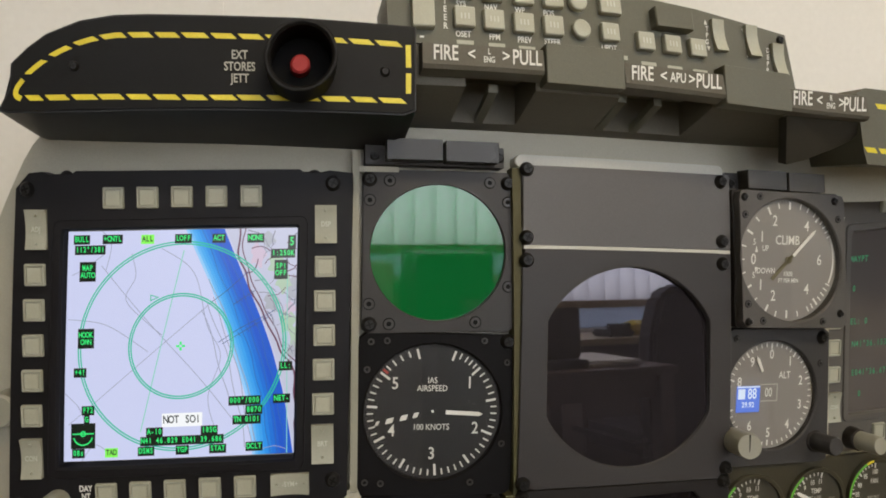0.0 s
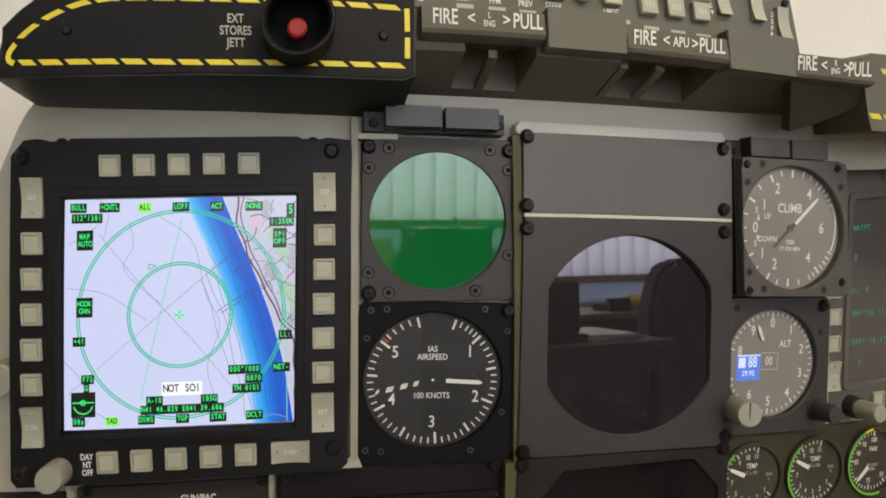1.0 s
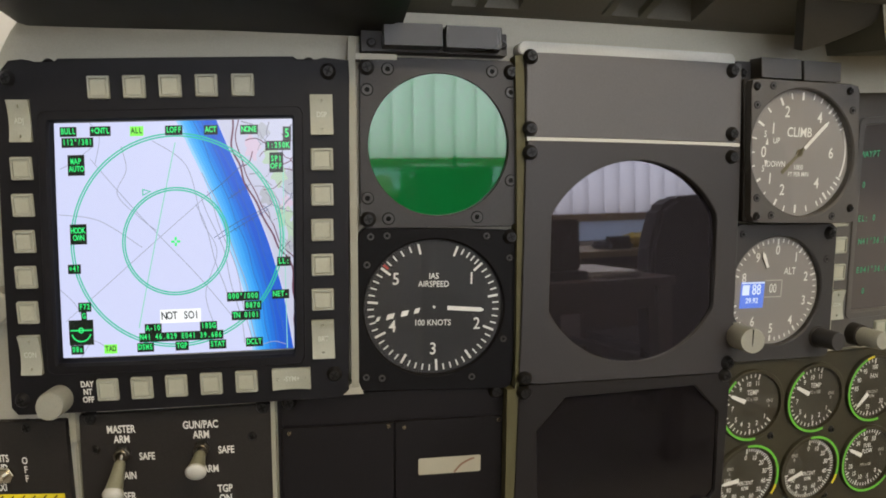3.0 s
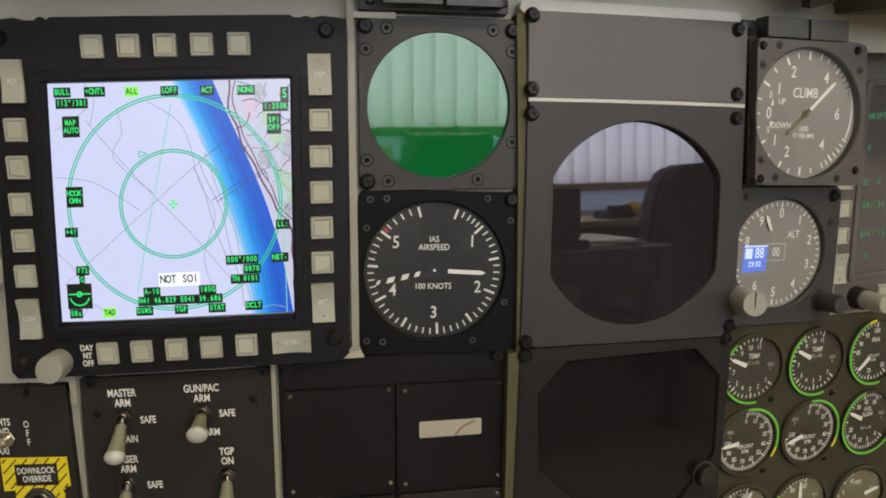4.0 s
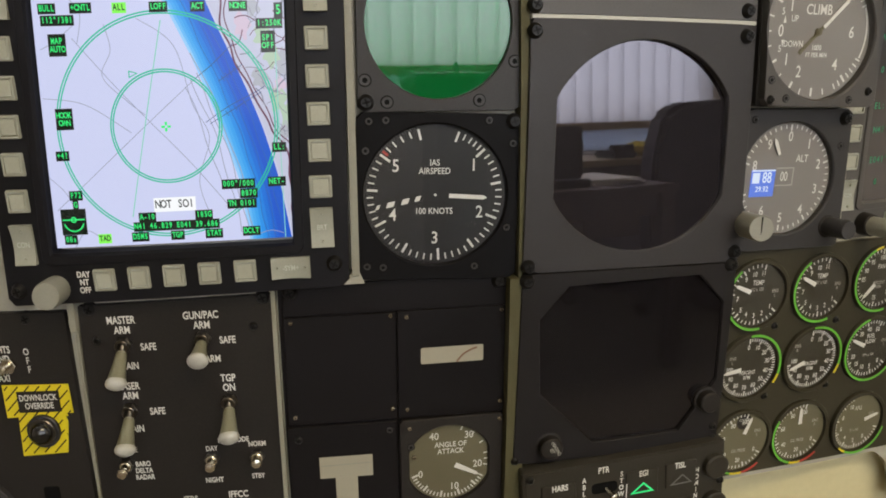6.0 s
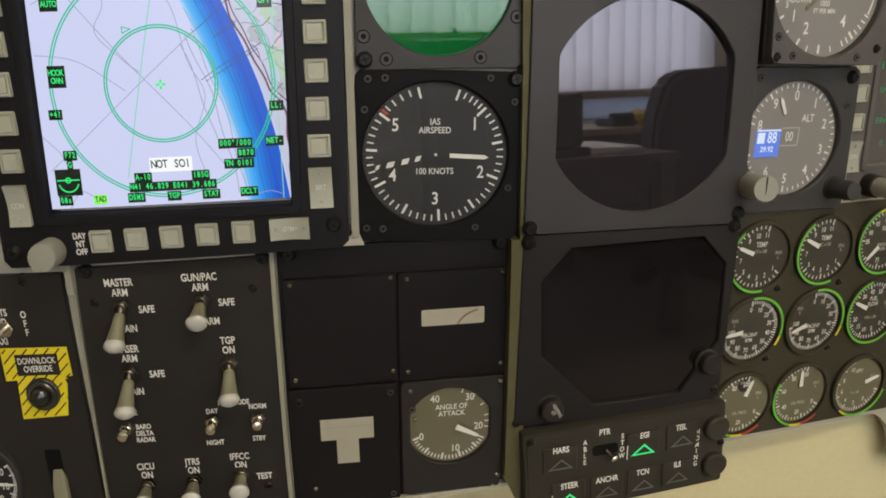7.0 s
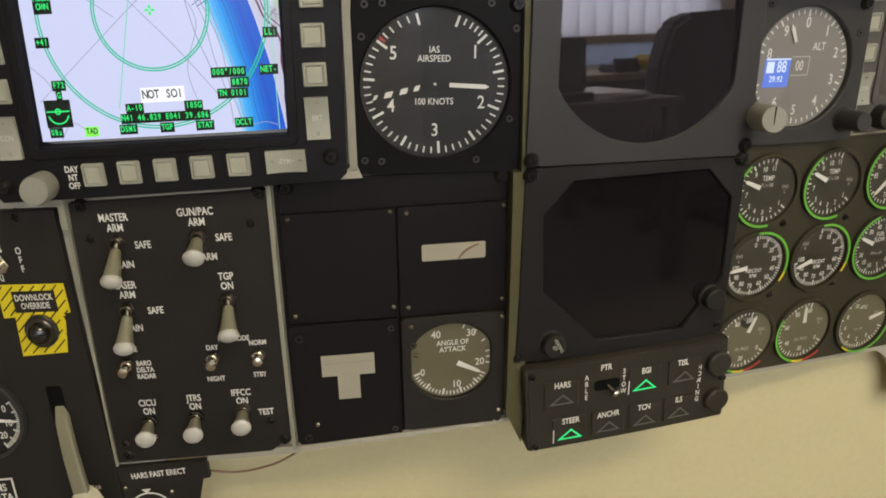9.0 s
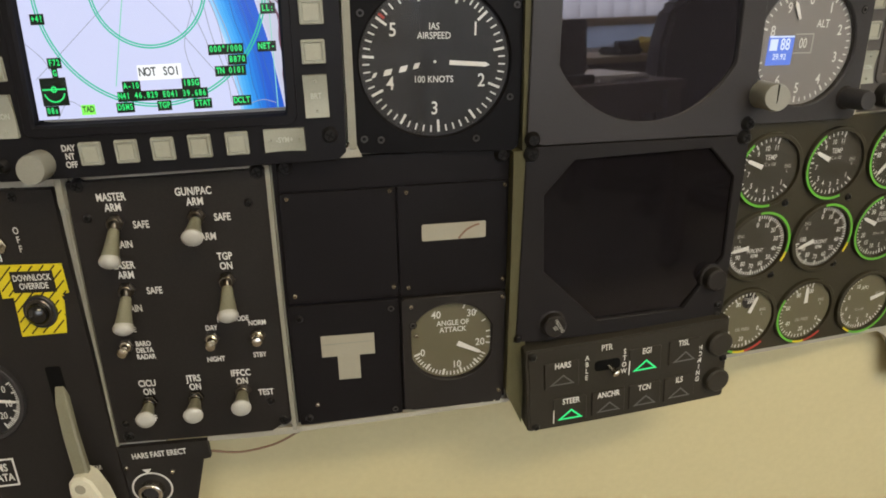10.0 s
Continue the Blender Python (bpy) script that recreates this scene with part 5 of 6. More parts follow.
part("black_backing", slab(-88.4, 41.8, -219.5, -51, 0, 1.6, 0.5, 0.2), COVER_BLACK, backing, "black painted backing behind the cover plates")
bar = thing("blank_bar_plate", -22, -60, "black blank bar plate under the airspeed indicator", "plate", "lower cover plates", plan="lower")
part("plate", slab(-87, 41.5, -69.0, -51.4, 0, PH - 1, 1, 0.4), COVER_BLACK, bar)
screws(bar, SCREW_BIG, PH - 1, (-82.5, -54.8), (36.5, -54.5))
cover(-87, -23.2, -135.6, -69.8, "blank_cover_plate", "square black blank cover plate", ((-82.8, -72.8), (-26.3, -71.6), (-83, -130.8), (-26, -129)))
sl = cover(-22.4, 40.8, -136.2, -69.4, "slotted_cover_plate", "square black cover plate with a pale rectangular slot", ((-17.2, -73), (38.3, -71.8), (-17.3, -130.4), (38.4, -129.4)))
part("slot_insert", slab(-9, 27.8, -102.4, -92.4, PH - 0.4, PH + 0.15, 1, 0.1), CARD, sl, "pale card behind the slot")
bm = ribbon(bmesh.new(), curve_pts([(12, -102), (16, -97.5), (21, -94.8), (24, -94)]), 1.1, PH + 0.2, 0, 0.3)
part("wire_end", bm, WIRE, sl, "thin brown wire seen in the slot")
te = cover(-88, -23.6, -219.4, -137.4, "tee_cover_plate", "square black cover plate with a pale T-shaped cut-out", ((-76, -205),))
part("tee_insert", slab(-70.5, -38.7, -171.9, -157.8, PH - 0.4, PH + 0.15, 0, 0.05), CARD, te, "pale card behind the T-shaped opening")
part("tee_insert_stem", slab(-61.3, -48.0, -188.2, -171.9, PH - 0.4, PH + 0.15, 0, 0.05), CARD, te)
part("insert_crease", ribbon(bmesh.new(), [(-70.2, -163.6), (-39, -163)], 0.5, PH + 0.2), KNOB, te)
screws(te, SCREW_MID, PH - 0.3, (-82, -214), (-82, -145.4))
screws(te, SOCKET_SMALL, PH, (-28, -213), (-28, -143))

arm = thing("armament_panel", -146, -139, "black armament control panel with long grey toggle switches", "panel", plan="arm")
part("plate", prism([(-200.4, -221.4), (-104.8, -221.4), (-104.8, -214.2), (-92.6, -213), (-92.2, -54.5), (-200.2, -55.5)], 0, PH), BLACK, arm)
screws(arm, SCREW_MID, PH - 0.3, (-191.4, -75.6), (-102.8, -72.4), (-103.4, -199.6), (-194, -208), (-186, -205))
screws(arm, SCREW_BIG, 2, (-97, -56), (-194, -57.5), (-96.5, -214), (-193.5, -217))
part("divider_strip", slab(-91.6, -89.2, -222, -52, 0, 5.6, 0.5, 0.4), STRIP_SHADE, backing)
part("folded_edge", slab(-146, -88, -226.6, -221.4, 0, 2.6, 0.5, 0.3), PANEL_GREY, backing, "pale folded lower edge")
part("divider_strip", slab(-202.8, -201.2, -224, -50, 0, 4.6, 0.4, 0.3), STRIP_SHADE, backing)
part("top_block", slab(-204.0, -200.2, -70, -50, 0, 8.0, 0.8, 0.5), STRIP_SHADE, backing)
part("lower_edge", prism([(-88, -223.6), (43, -218.6), (43, -215.6), (-88, -220.2)], 0, 5), PANEL_GREY, backing)


def baton(t, a, b, tip_a, tip_b, tip_h, label="long grey toggle switch"):
    """A toggle: hex nut, collar, tapered baton and pale rounded tip."""
    n = part("nut", cyl(a, b, 4.9, PH, PH + 2.2, None, 6, shrink=0.4), DARK_STEEL, t)
    part("collar", tube(a, b, 3.9, 2.5, PH + 2, PH + 4.6, 24), DARK_STEEL, n)
    p, q = (a, b, PH + 1), (tip_a, tip_b, tip_h)
    lev = part("lever", spin_rod(p, q, ((0, 1.7), (0.16, 1.9), (0.22, 3.0), (0.5, 3.7), (0.8, 4.7), (0.92, 5.2)), 22), LEVER, t, label)
    f = lambda s: tuple(p[i] + (q[i] - p[i]) * s for i in range(3))
    part("tip", spin_rod(f(0.88), f(1.15), ((0, 5.1), (0.18, 5.6), (0.4, 5.75), (0.6, 5.35), (0.78, 4.3), (0.92, 2.6), (1, 0.8)), 24), TIP, lev, "pale rounded lever tip")
    part("bushing", spin_rod((a, b, PH + 1), tuple(p[i] + (q[i] - p[i]) * 0.2 for i in range(3)), ((0, 2.6), (0.6, 2.4), (1, 1.9)), 16), DARK_STEEL, t, "worn steel bushing at the lever's root")


def bat_toggle(t, a, b, da, db, ink=True):
    part("nut", cyl(a, b, 4.4, PH, PH + 1.9, None, 6, shrink=0.3), DARK_STEEL, t)
    part("collar", tube(a, b, 3.4, 2.2, PH + 1.8, PH + 3.6, 20), STEEL, t)
    part("lever", spin_rod((a, b, PH + 1), (a + da, b + db, PH + 10.5), ((0, 1.5), (0.4, 1.9), (0.62, 2.7), (0.8, 3.3), (0.92, 2.6), (1, 0.9)), 18), STEEL, t, "small steel toggle lever")


for a, b, ta, tb, th in ((-176.2, -78.6, -176.2, -95.2, 20), (-131.2, -77.8, -130.6, -84.6, 20), (-119.2, -116.8, -117.2, -131.8, 20), (-176.5, -118.8, -175.7, -135.4, 20), (-175.7, -193.4, -173.7, -195.2, 20), (-147.3, -192.3, -145.4, -194.6, 20), (-118.7, -189.7, -117.2, -191.9, 20)):
    baton(arm, a, b, ta, tb, th)
bat_toggle(arm, -182.8, -153.8, 0.3, -1.0)
bat_toggle(arm, -132.2, -153.0, 1.0, -1.0)
bat_toggle(arm, -105.8, -153.4, 1.0, 0.6)
for words, a, b in (("MASTER\nARM", -176.4, -67.5), ("GUN/PAC\nARM", -131.4, -67), ("LASER\nARM", -175.8, -107.2), ("TGP\nON", -118.9, -105.6), ("CICU\nON", -175.4, -183.6),
                    ("JTRS\nON", -147.1, -182.4), ("IFFCC\nON", -118.8, -181)):
    write(words, a, b, PH + 0.15, arm, 4.2, 0.74, bold=0.1)
for words, a, b in (("SAFE", -162.3, -81), ("SAFE", -117.6, -79.6), ("ARM", -126.5, -90.4), ("SAFE", -161, -120.6), ("TRAIN", -175, -92), ("TRAIN", -176, -131), ("TEST", -105.4, -192.8),
                    ("OFF", -177, -205.4)):
    write(words, a, b, PH + 0.15, arm, 4.0, 0.74, bold=0.1)
for words, a, b in (("ALT SCE", -182, -144.4), ("BARO\nDELTA\nRADAR", -173, -158.2), ("HUD MODE", -119, -141.8), ("DAY", -132, -146.6), ("NIGHT", -132, -167.4), ("NORM", -105.5, -145.4), ("STBY", -106.2, -166.6)):
    write(words, a, b, PH + 0.15, arm, 3.1, 0.76, bold=0.08)

hf = thing("fast_erect_panel", -178, -262, "black fast erect panel with a ringed push switch", "panel", plan="fast")
cut = [(-201, -300), (-201, -225.2), (-148.2, -226.6), (-148.4, -239.6)] + [(-147.6 - 23.5 * math.sin(radians(w)), -264 + 24.4 * math.cos(radians(w))) for w in range(6, 90, 7)] + [(-171.2, -300)]
part("plate", prism(cut[::-1], 0, 3.4), BLACK, hf)
write("HARS FAST ERECT", -177.6, -232.6, 3.6, hf, 3.9, 0.76, bold=0.09)
part("arrow", prism([(-187.2, -246.2), (-184.4, -243), (-190, -243)], 3.4, 3.55), INK, hf)
part("white_ring", arc(bmesh.new(), -187, -257.8, 11.2, 12.2, 0, 360, 3.4, 0, 7), INK, hf)
part("switch_collar", tube(-187, -258.5, 7.2, 5.2, 3.4, 9), STEEL, hf, "steel switch collar")
part("plunger", cyl(-187, -258.5, 5, 3.4, 7, shrink=0.8), DARK, hf)
screws(hf, SCREW_TINY, 3.4, (-199, -240.5), (-172.6, -247))
wire = thing("loose_wire", -122, -234, "thin reddish wire hanging below the panel", "wire")
pts3 = curve_pts([(-147.9, -236.3), (-128.6, -239.7), (-106.6, -236.4), (-91.6, -229.3), (-86, -225)], 6)
bm = bmesh.new()
for p, q in zip(pts3, pts3[1:]):
    spin_rod((*p, -1), (*q, -1), ((0, 0.7), (1, 0.7)), 6, bm)
part("wire", bm, WIRE, wire)

ldg = thing("side_switch_panel", -246, -170, "black landing gear panel with switches, gauge and lever slot", "panel", plan="ldg")
part("plate", slab(-300, -204.2, -300, -57, 0, PH, 1, 0.4), BLACK, ldg)
write("LIGHTS\nLAND", -248, -81.5, PH + 0.15, ldg, 4.0, 0.74, bold=0.1)
write("TAXI", -248.6, -96, PH + 0.15, ldg, 4.0, 0.74, bold=0.1)
write("O\nF\nF", -230.9, -85.6, PH + 0.15, ldg, 3.8, 0.78, bold=0.08)
part("nut", cyl(-243, -88, 5, PH, PH + 2.2, None, 6, shrink=0.4), STEEL, ldg)
part("lever", spin_rod((-243, -88, PH + 1), (-243, -87, PH + 10), ((0, 1.6), (0.5, 2), (0.85, 3), (1, 2))), STEEL, ldg, "small steel toggle lever")
plac = part("placard", prism([(-250, -100), (-250, -120.6), (-242.9, -120.2), (-244.2, -145.2), (-215.7, -143.8), (-213.3, -119.2), (-208.2, -118.4), (-208.6, -100.4)], PH, PH + 0.3), YELLOW, ldg, "yellow placard with black hazard stripes")
bm = bmesh.new()


def inside(x, z):
    return (-249.4 < x < -209.2 and -119.4 < z < -100.8) or (-243.2 < x < -215.2 and -143.6 < z <= -119)


for k in range(-3, 14):
    z0 = -150 + k * 6.4
    run = []
    for i in range(90):
        x = -251 + i * 0.5
        z = z0 + (x + 251) * 0.95
        if inside(x, z) and not (-240.5 < x < -216.5 and -117 < z < -104.6):
            run.append((x, z))
        else:
            if len(run) > 3:
                ribbon(bm, [run[0], run[-1]], 0.85, PH + 0.32, 0, 0.06)
            run = []
    if len(run) > 3:
        ribbon(bm, [run[0], run[-1]], 0.85, PH + 0.32, 0, 0.06)
part("hazard_stripe", bm, BLACK, plac)
part("placard_title", slab(-241.6, -215.2, -117.4, -104.2, PH + 0.3, PH + 0.5, 0, 0), BLACK, plac)
write("DOWNLOCK\nOVERRIDE", -228.4, -110.8, PH + 0.7, ldg, 3.6, 0.72, bold=0.07)
part("switch_collar", tube(-228, -129, 8.2, 6.4, PH, PH + 3.4), DARK_STEEL, ldg, "dark steel switch collar")
part("switch_bezel", tube(-228, -129, 10.2, 8.0, PH, PH + 2.4), DARK, ldg)
part("plunger", spin_rod((-228, -129, PH), (-228, -129, PH + 9), ((0, 6.2), (0.3, 6.6), (0.55, 6.4), (0.78, 5.2), (0.93, 3.0), (1, 0.8)), 26), GLOSS, ldg, "glossy black domed plunger")
# flat black piece paints the dark of the lever's slot
part("lever_slot_shade", slab(-235.8, -225.8, -255, -166, PH - 0.2, PH + 0.2, 1.5, 0.05), SLOTM, ldg)
gear = thing("gear_lever", -226, -215, "cream landing gear lever with a wheel-shaped handle", "lever", plan="gear")
bm = bmesh.new()
lev_ = [(-231.0, -174.0, -5.5, 2.4), (-231.0, -184.0, 1.0, 3.2), (-229.8, -192.0, 5.4, 4.1), (-226.0, -208.0, 13.0, 4.3), (-221.8, -231.0, 20.0, 4.6)]
vs = [[bm.verts.new((a + dx * w, -(h + dh), b)) for dx, dh in ((-1, 0), (1, 0), (1, 3.3), (0.78, 4.2), (-0.78, 4.2), (-1, 3.3))] for a, b, h, w in lev_]
for p, q in zip(vs, vs[1:]):
    for i in range(6):
        bm.faces.new((p[i], p[(i + 1) % 6], q[(i + 1) % 6], q[i]))
bm.faces.new(vs[0])
bm.faces.new(vs[-1][::-1])
part("arm", bm, LEVER, gear, "grey-cream flat lever arm")
hand = [(-229.5, -262), (-229.5, -241), (-228.4, -234.5), (-225, -231), (-218.5, -230.4), (-214.5, -234), (-210.5, -246), (-208, -262)]
part("handle", prism(hand, 17, 29, None, 0, 1.5), CREAM, gear, "thick cream handle")
# darker cream disc paints the shade of a dimple in the handle
part("dimple_shade", cyl(-222, -238.5, 3.4, 28.8, 29.15, 3.2, 20), surface("handle_dimple_shade", (0.28, 0.26, 0.19), 0.6), gear)
write("LDG GEAR", -224.5, -240.0, PH + 0.15, ldg, 3.0, 0.72, bold=0.08)
A, B = -278.5, -189
fl = thing("flap_gauge", A, B, "black round flap position gauge with white pointer", "gauge", "round instruments", plan="flap")
part("rim", tube(A, B, 26, 23.4, 0, 7.5), BEZEL, fl)
part("dial", prism(circle(A, B, 23.8, 48), 0.5, 4.8), DIAL, fl, bent=False)
bm = bmesh.new()
for k in range(26):
    tick(bm, A, B, 18.4 if k % 5 == 0 else 20, 22.6, 62 + 3.6 * k, 0.9 if k % 5 == 0 else 0.6, 5.0)
part("scale", bm, INK, fl, bent=False)
for words, deg in (("0", 68), ("10", 104), ("20", 140)):
    p = polar(A, B, 15, deg)
    mark(words, p[0], p[1], 5.1, fl, 4.4, 0.8)
c = math.radians(97)
ux, uz = math.sin(c), math.cos(c)
part("pointer", quad(bmesh.new(), [along(-6, -1.3), along(19, -0.7), along(21, 0), along(19, 0.7), along(-6, 1.3)], 5.8, 6.2), INK, fl, "white pointer", bent=False)
bm = ribbon(bmesh.new(), [(-300, -229.5), (-273.6, -228.8), (-273.6, -247.5), (-300, -248.5)], 1.1, PH + 0.02, 0, 0.15)
part("white_frame", bm, INK, ldg)
write("EMS\nDATA", -283.5, -238.6, PH + 0.2, ldg, 5.0, 0.8, bold=0.12)
lk = thing("round_side_button", -243.5, 10, "pale grey-blue round button at the panel's side", "button", plan="button")
part("cap", cyl(-243.5, 10, 9.5, 0, 12, 9, shrink=1.2), KNOB, lk)
screws(lk, SCREW_BIG, 1, (-235, -58), (-207.5, -62))

# ---- glareshield ----
JH = 55.0


jet = thing("jettison_panel", -124, 180, "black glareshield wing with yellow dashed outline and a hooded red button", "panel", plan="wing")
face = [(-20.5, 157.6), (-14.6, 160), (-14.4, 202.6), (-72, 205.6), (-147, 207.6), (-164.2, 207.4), (-181.2, 205), (-197.4, 199.2), (-206.5, 193), (-214.2, 185.9), (-211, 180.5), (-218.4, 164.6), (-213, 163), (-112, 161)]
bm = bmesh.new()
back_ = [(a, b - (8.5 if b < 170 else 0)) for a, b in face]
fr = [bm.verts.new((a, -JH, b)) for a, b in face]
bk = [bm.verts.new((a, 6, b)) for a, b in back_]
bm.faces.new(fr)
bm.faces.new(bk[::-1])
for i in range(len(face)):
    j = (i + 1) % len(face)
    bm.faces.new((bk[i], bk[j], fr[j], fr[i]))
part("body", bm, WING_BLACK, jet)
lip_o = [(-20.6, 158.4), (-15.4, 160.4), (-15.2, 201.9), (-72, 204.9), (-147, 206.9), (-164.1, 206.7), (-180.9, 204.4), (-197, 198.6), (-206, 192.4), (-213.3, 185.8), (-210.2, 180.5), (-217.2, 165), (-212.8, 163.8), (-112, 161.8)]
path = curve_pts([(-206.6, 169.4), (-209.2, 170.8), (-209.6, 173.2), (-208.2, 176.0), (-203.1, 181.8), (-194.8, 187.7), (-185.7, 192.1), (-174.2, 195.7), (-161.9, 197.4)], 5)
path += [(-146.6, 197.3), (-122.4, 196.7), (-89.6, 195.6), (-53.9, 194.3), (-20.8, 192.8)]
path_end = [(-18.6, 192.6), (-18.4, 178.3), (-18.6, 163.2)]
path_low = [(-20.8, 164.5), (-62.3, 165.5), (-118.1, 166.9), (-160.2, 168.6), (-203.5, 169.6)]


def dashes(t, path, h, dash, gap_, width, material, slant=1.0):
    """A dashed band along a path; every dash is a slanted piece of its own."""
    cum, pts = 0.0, []
    fine = []
    for p, q in zip(path, path[1:]):
        L = math.hypot(q[0] - p[0], q[1] - p[1])
        k = max(1, int(L / 1.0))
        fine += [(p[0] + (q[0] - p[0]) * i / k, p[1] + (q[1] - p[1]) * i / k) for i in range(k)]
    fine.append(path[-1])
    run, d, prev = [], 0.0, fine[0]
    for p in fine:
        d += math.hypot(p[0] - prev[0], p[1] - prev[1])
        prev = p
        if d % (dash + gap_) < dash:
            run.append(p)
        elif run:
            if len(run) > 3:
                band(t, run, h, width, material, slant)
            run = []
    if len(run) > 3:
        band(t, run, h, width, material, slant)


def band(t, run, h, width, material, slant):
    bm = bmesh.new()
    n = len(run)
    rows_ = []
    lean = slant * (run[-1][0] - run[0][0]) / (math.hypot(run[-1][0] - run[0][0], run[-1][1] - run[0][1]) or 1)
    for i, p in enumerate(run):
        q0, q1 = run[max(0, i - 1)], run[min(n - 1, i + 1)]
        L = math.hypot(q1[0] - q0[0], q1[1] - q0[1]) or 1
        tx, tz = (q1[0] - q0[0]) / L, (q1[1] - q0[1]) / L
        rows_.append([bm.verts.new((p[0] - tz * width / 2 * e - tx * lean * e * (1 if lean > 0 else -1), -hh, p[1] + tx * width / 2 * e - tz * lean * e * (1 if lean > 0 else -1))) for e in (-1, 1) for hh in (h, h + 0.25)])
    for a_, b_ in zip(rows_, rows_[1:]):
        bm.faces.new((a_[1], a_[3], b_[3], b_[1]))
        bm.faces.new((a_[0], b_[0], b_[2], a_[2]))
        bm.faces.new((a_[0], a_[1], b_[1], b_[0]))
        bm.faces.new((a_[2], b_[2], b_[3], a_[3]))
    for e in (rows_[0], rows_[-1]):
        bm.faces.new((e[0], e[1], e[3], e[2]))
    part("yellow_dash", bm, material, t)


# darker black over the front, so only the underside and edges look lit
part("face_plate", prism(lip_o, JH - 1, JH + 0.9, None, 0, 0.5), SHADE, jet)
JH += 0.9
for line in (path, path_end, path_low):
    dashes(jet, line, JH + 0.05, 11.6, 1.9, 2.5, YELLOW, 1.5)
write("EXT\nSTORES\nJETT", -100.4, 181.2, JH + 0.3, jet, 4.3, 0.72, INK_DIM, bold=0.08)
hood = part("hood", holed(circle(-70.6, 180.6, 16.8, 48), circle(-70.6, 180.6, 14.2, 48), JH - 2, JH + 21, 1.2), SHADE, jet, "black round button hood")
part("hood_floor", cyl(-70.6, 180.6, 14.4, JH, JH + 1.0, 14.4, 36), SLOTM, hood)
part("red_button", cyl(-71.2, 180.2, 4.9, JH + 0.8, JH + 8.5, 4.6, 28, shrink=1.0), RED, hood, "red push button deep in its hood")
screws(jet, SCREW_MID, JH, (-181.5, 183.6), (-30, 179))

# shroud across the top, right of the wing
sh = thing("glareshield", 120, 175, "dark olive-black glareshield carrying the fire handles", "panel", plan="shield")
bm = bmesh.new()
solid = [(163.2, 3), (166, 12), (172, 34), (175.5, 45), (199, 44), (206, 30), (206, -4), (162, -4)]
open_ = [(163.2, 3), (165, 9), (194, 10), (194, 42), (199, 41), (206, 30), (206, -4), (162, -4)]
low_ = [(163.2, 3), (166, 12), (172, 34), (174, 40), (182, 40), (186, 30), (186, -4), (162, -4)]
rows_ = []
for a, prof in ((-21, solid), (8, solid), (8.2, open_), (46.8, open_), (47, solid), (96, solid), (96.2, open_), (154.8, open_), (155, solid), (206, solid), (206.2, low_), (260, low_)):
    rows_.append([bm.verts.new((a, -h, b)) for b, h in prof])
for A_, B_ in zip(rows_, rows_[1:]):
    for k in range(len(solid)):
        bm.faces.new((A_[k], B_[k], B_[(k + 1) % len(solid)], A_[(k + 1) % len(solid)]))
bm.faces.new(rows_[0])
bm.faces.new(rows_[-1][::-1])
part("shroud", bm, BROWN, sh, smooth=False)
for a in (22, 97.5, 120):
    bm = bmesh.new()
    A_ = [bm.verts.new((a, -h, b)) for b, h in ((164.6, 8), (174.5, 40), (179, 40), (169, 8))]
    B_ = [bm.verts.new((a + 5, -h, b)) for b, h in ((164.6, 8), (174.5, 40), (179, 40), (169, 8))]
    for k in range(4):
        bm.faces.new((A_[k], B_[k], B_[(k + 1) % 4], A_[(k + 1) % 4]))
    bm.faces.new(A_[::-1])
    bm.faces.new(B_)
    part("strut", bm, OLIVE, sh, smooth=False)
for a0, a1, b0, b1 in ((49.4, 94.4, 177, 199.4), (157, 202.4, 175.4, 198.2)):
    part("block", slab(a0, a1, b0, b1, 20, JH, 0.8, 0.6), OLIVE, sh, "olive-grey square-edged block")
bm = bmesh.new()
lean = [(203, 178.5, 50), (211.5, 147, 36), (225, 151, 38), (244, 159, 41), (256, 165, 44), (261, 171, 46.5), (261.6, 178.5, 50)]
A_ = [bm.verts.new((a, -h, b)) for a, b, h in lean]
B_ = [bm.verts.new((a, -(h - 7), b + 2)) for a, b, h in lean]
bm.faces.new(A_)
bm.faces.new(B_[::-1])
for k in range(len(lean)):
    bm.faces.new((B_[k], B_[(k + 1) % len(lean)], A_[(k + 1) % len(lean)], A_[k]))
part("gusset", bm, NAV_BLACK, sh, "dark end plate leaning back under the last fire handle", smooth=False)
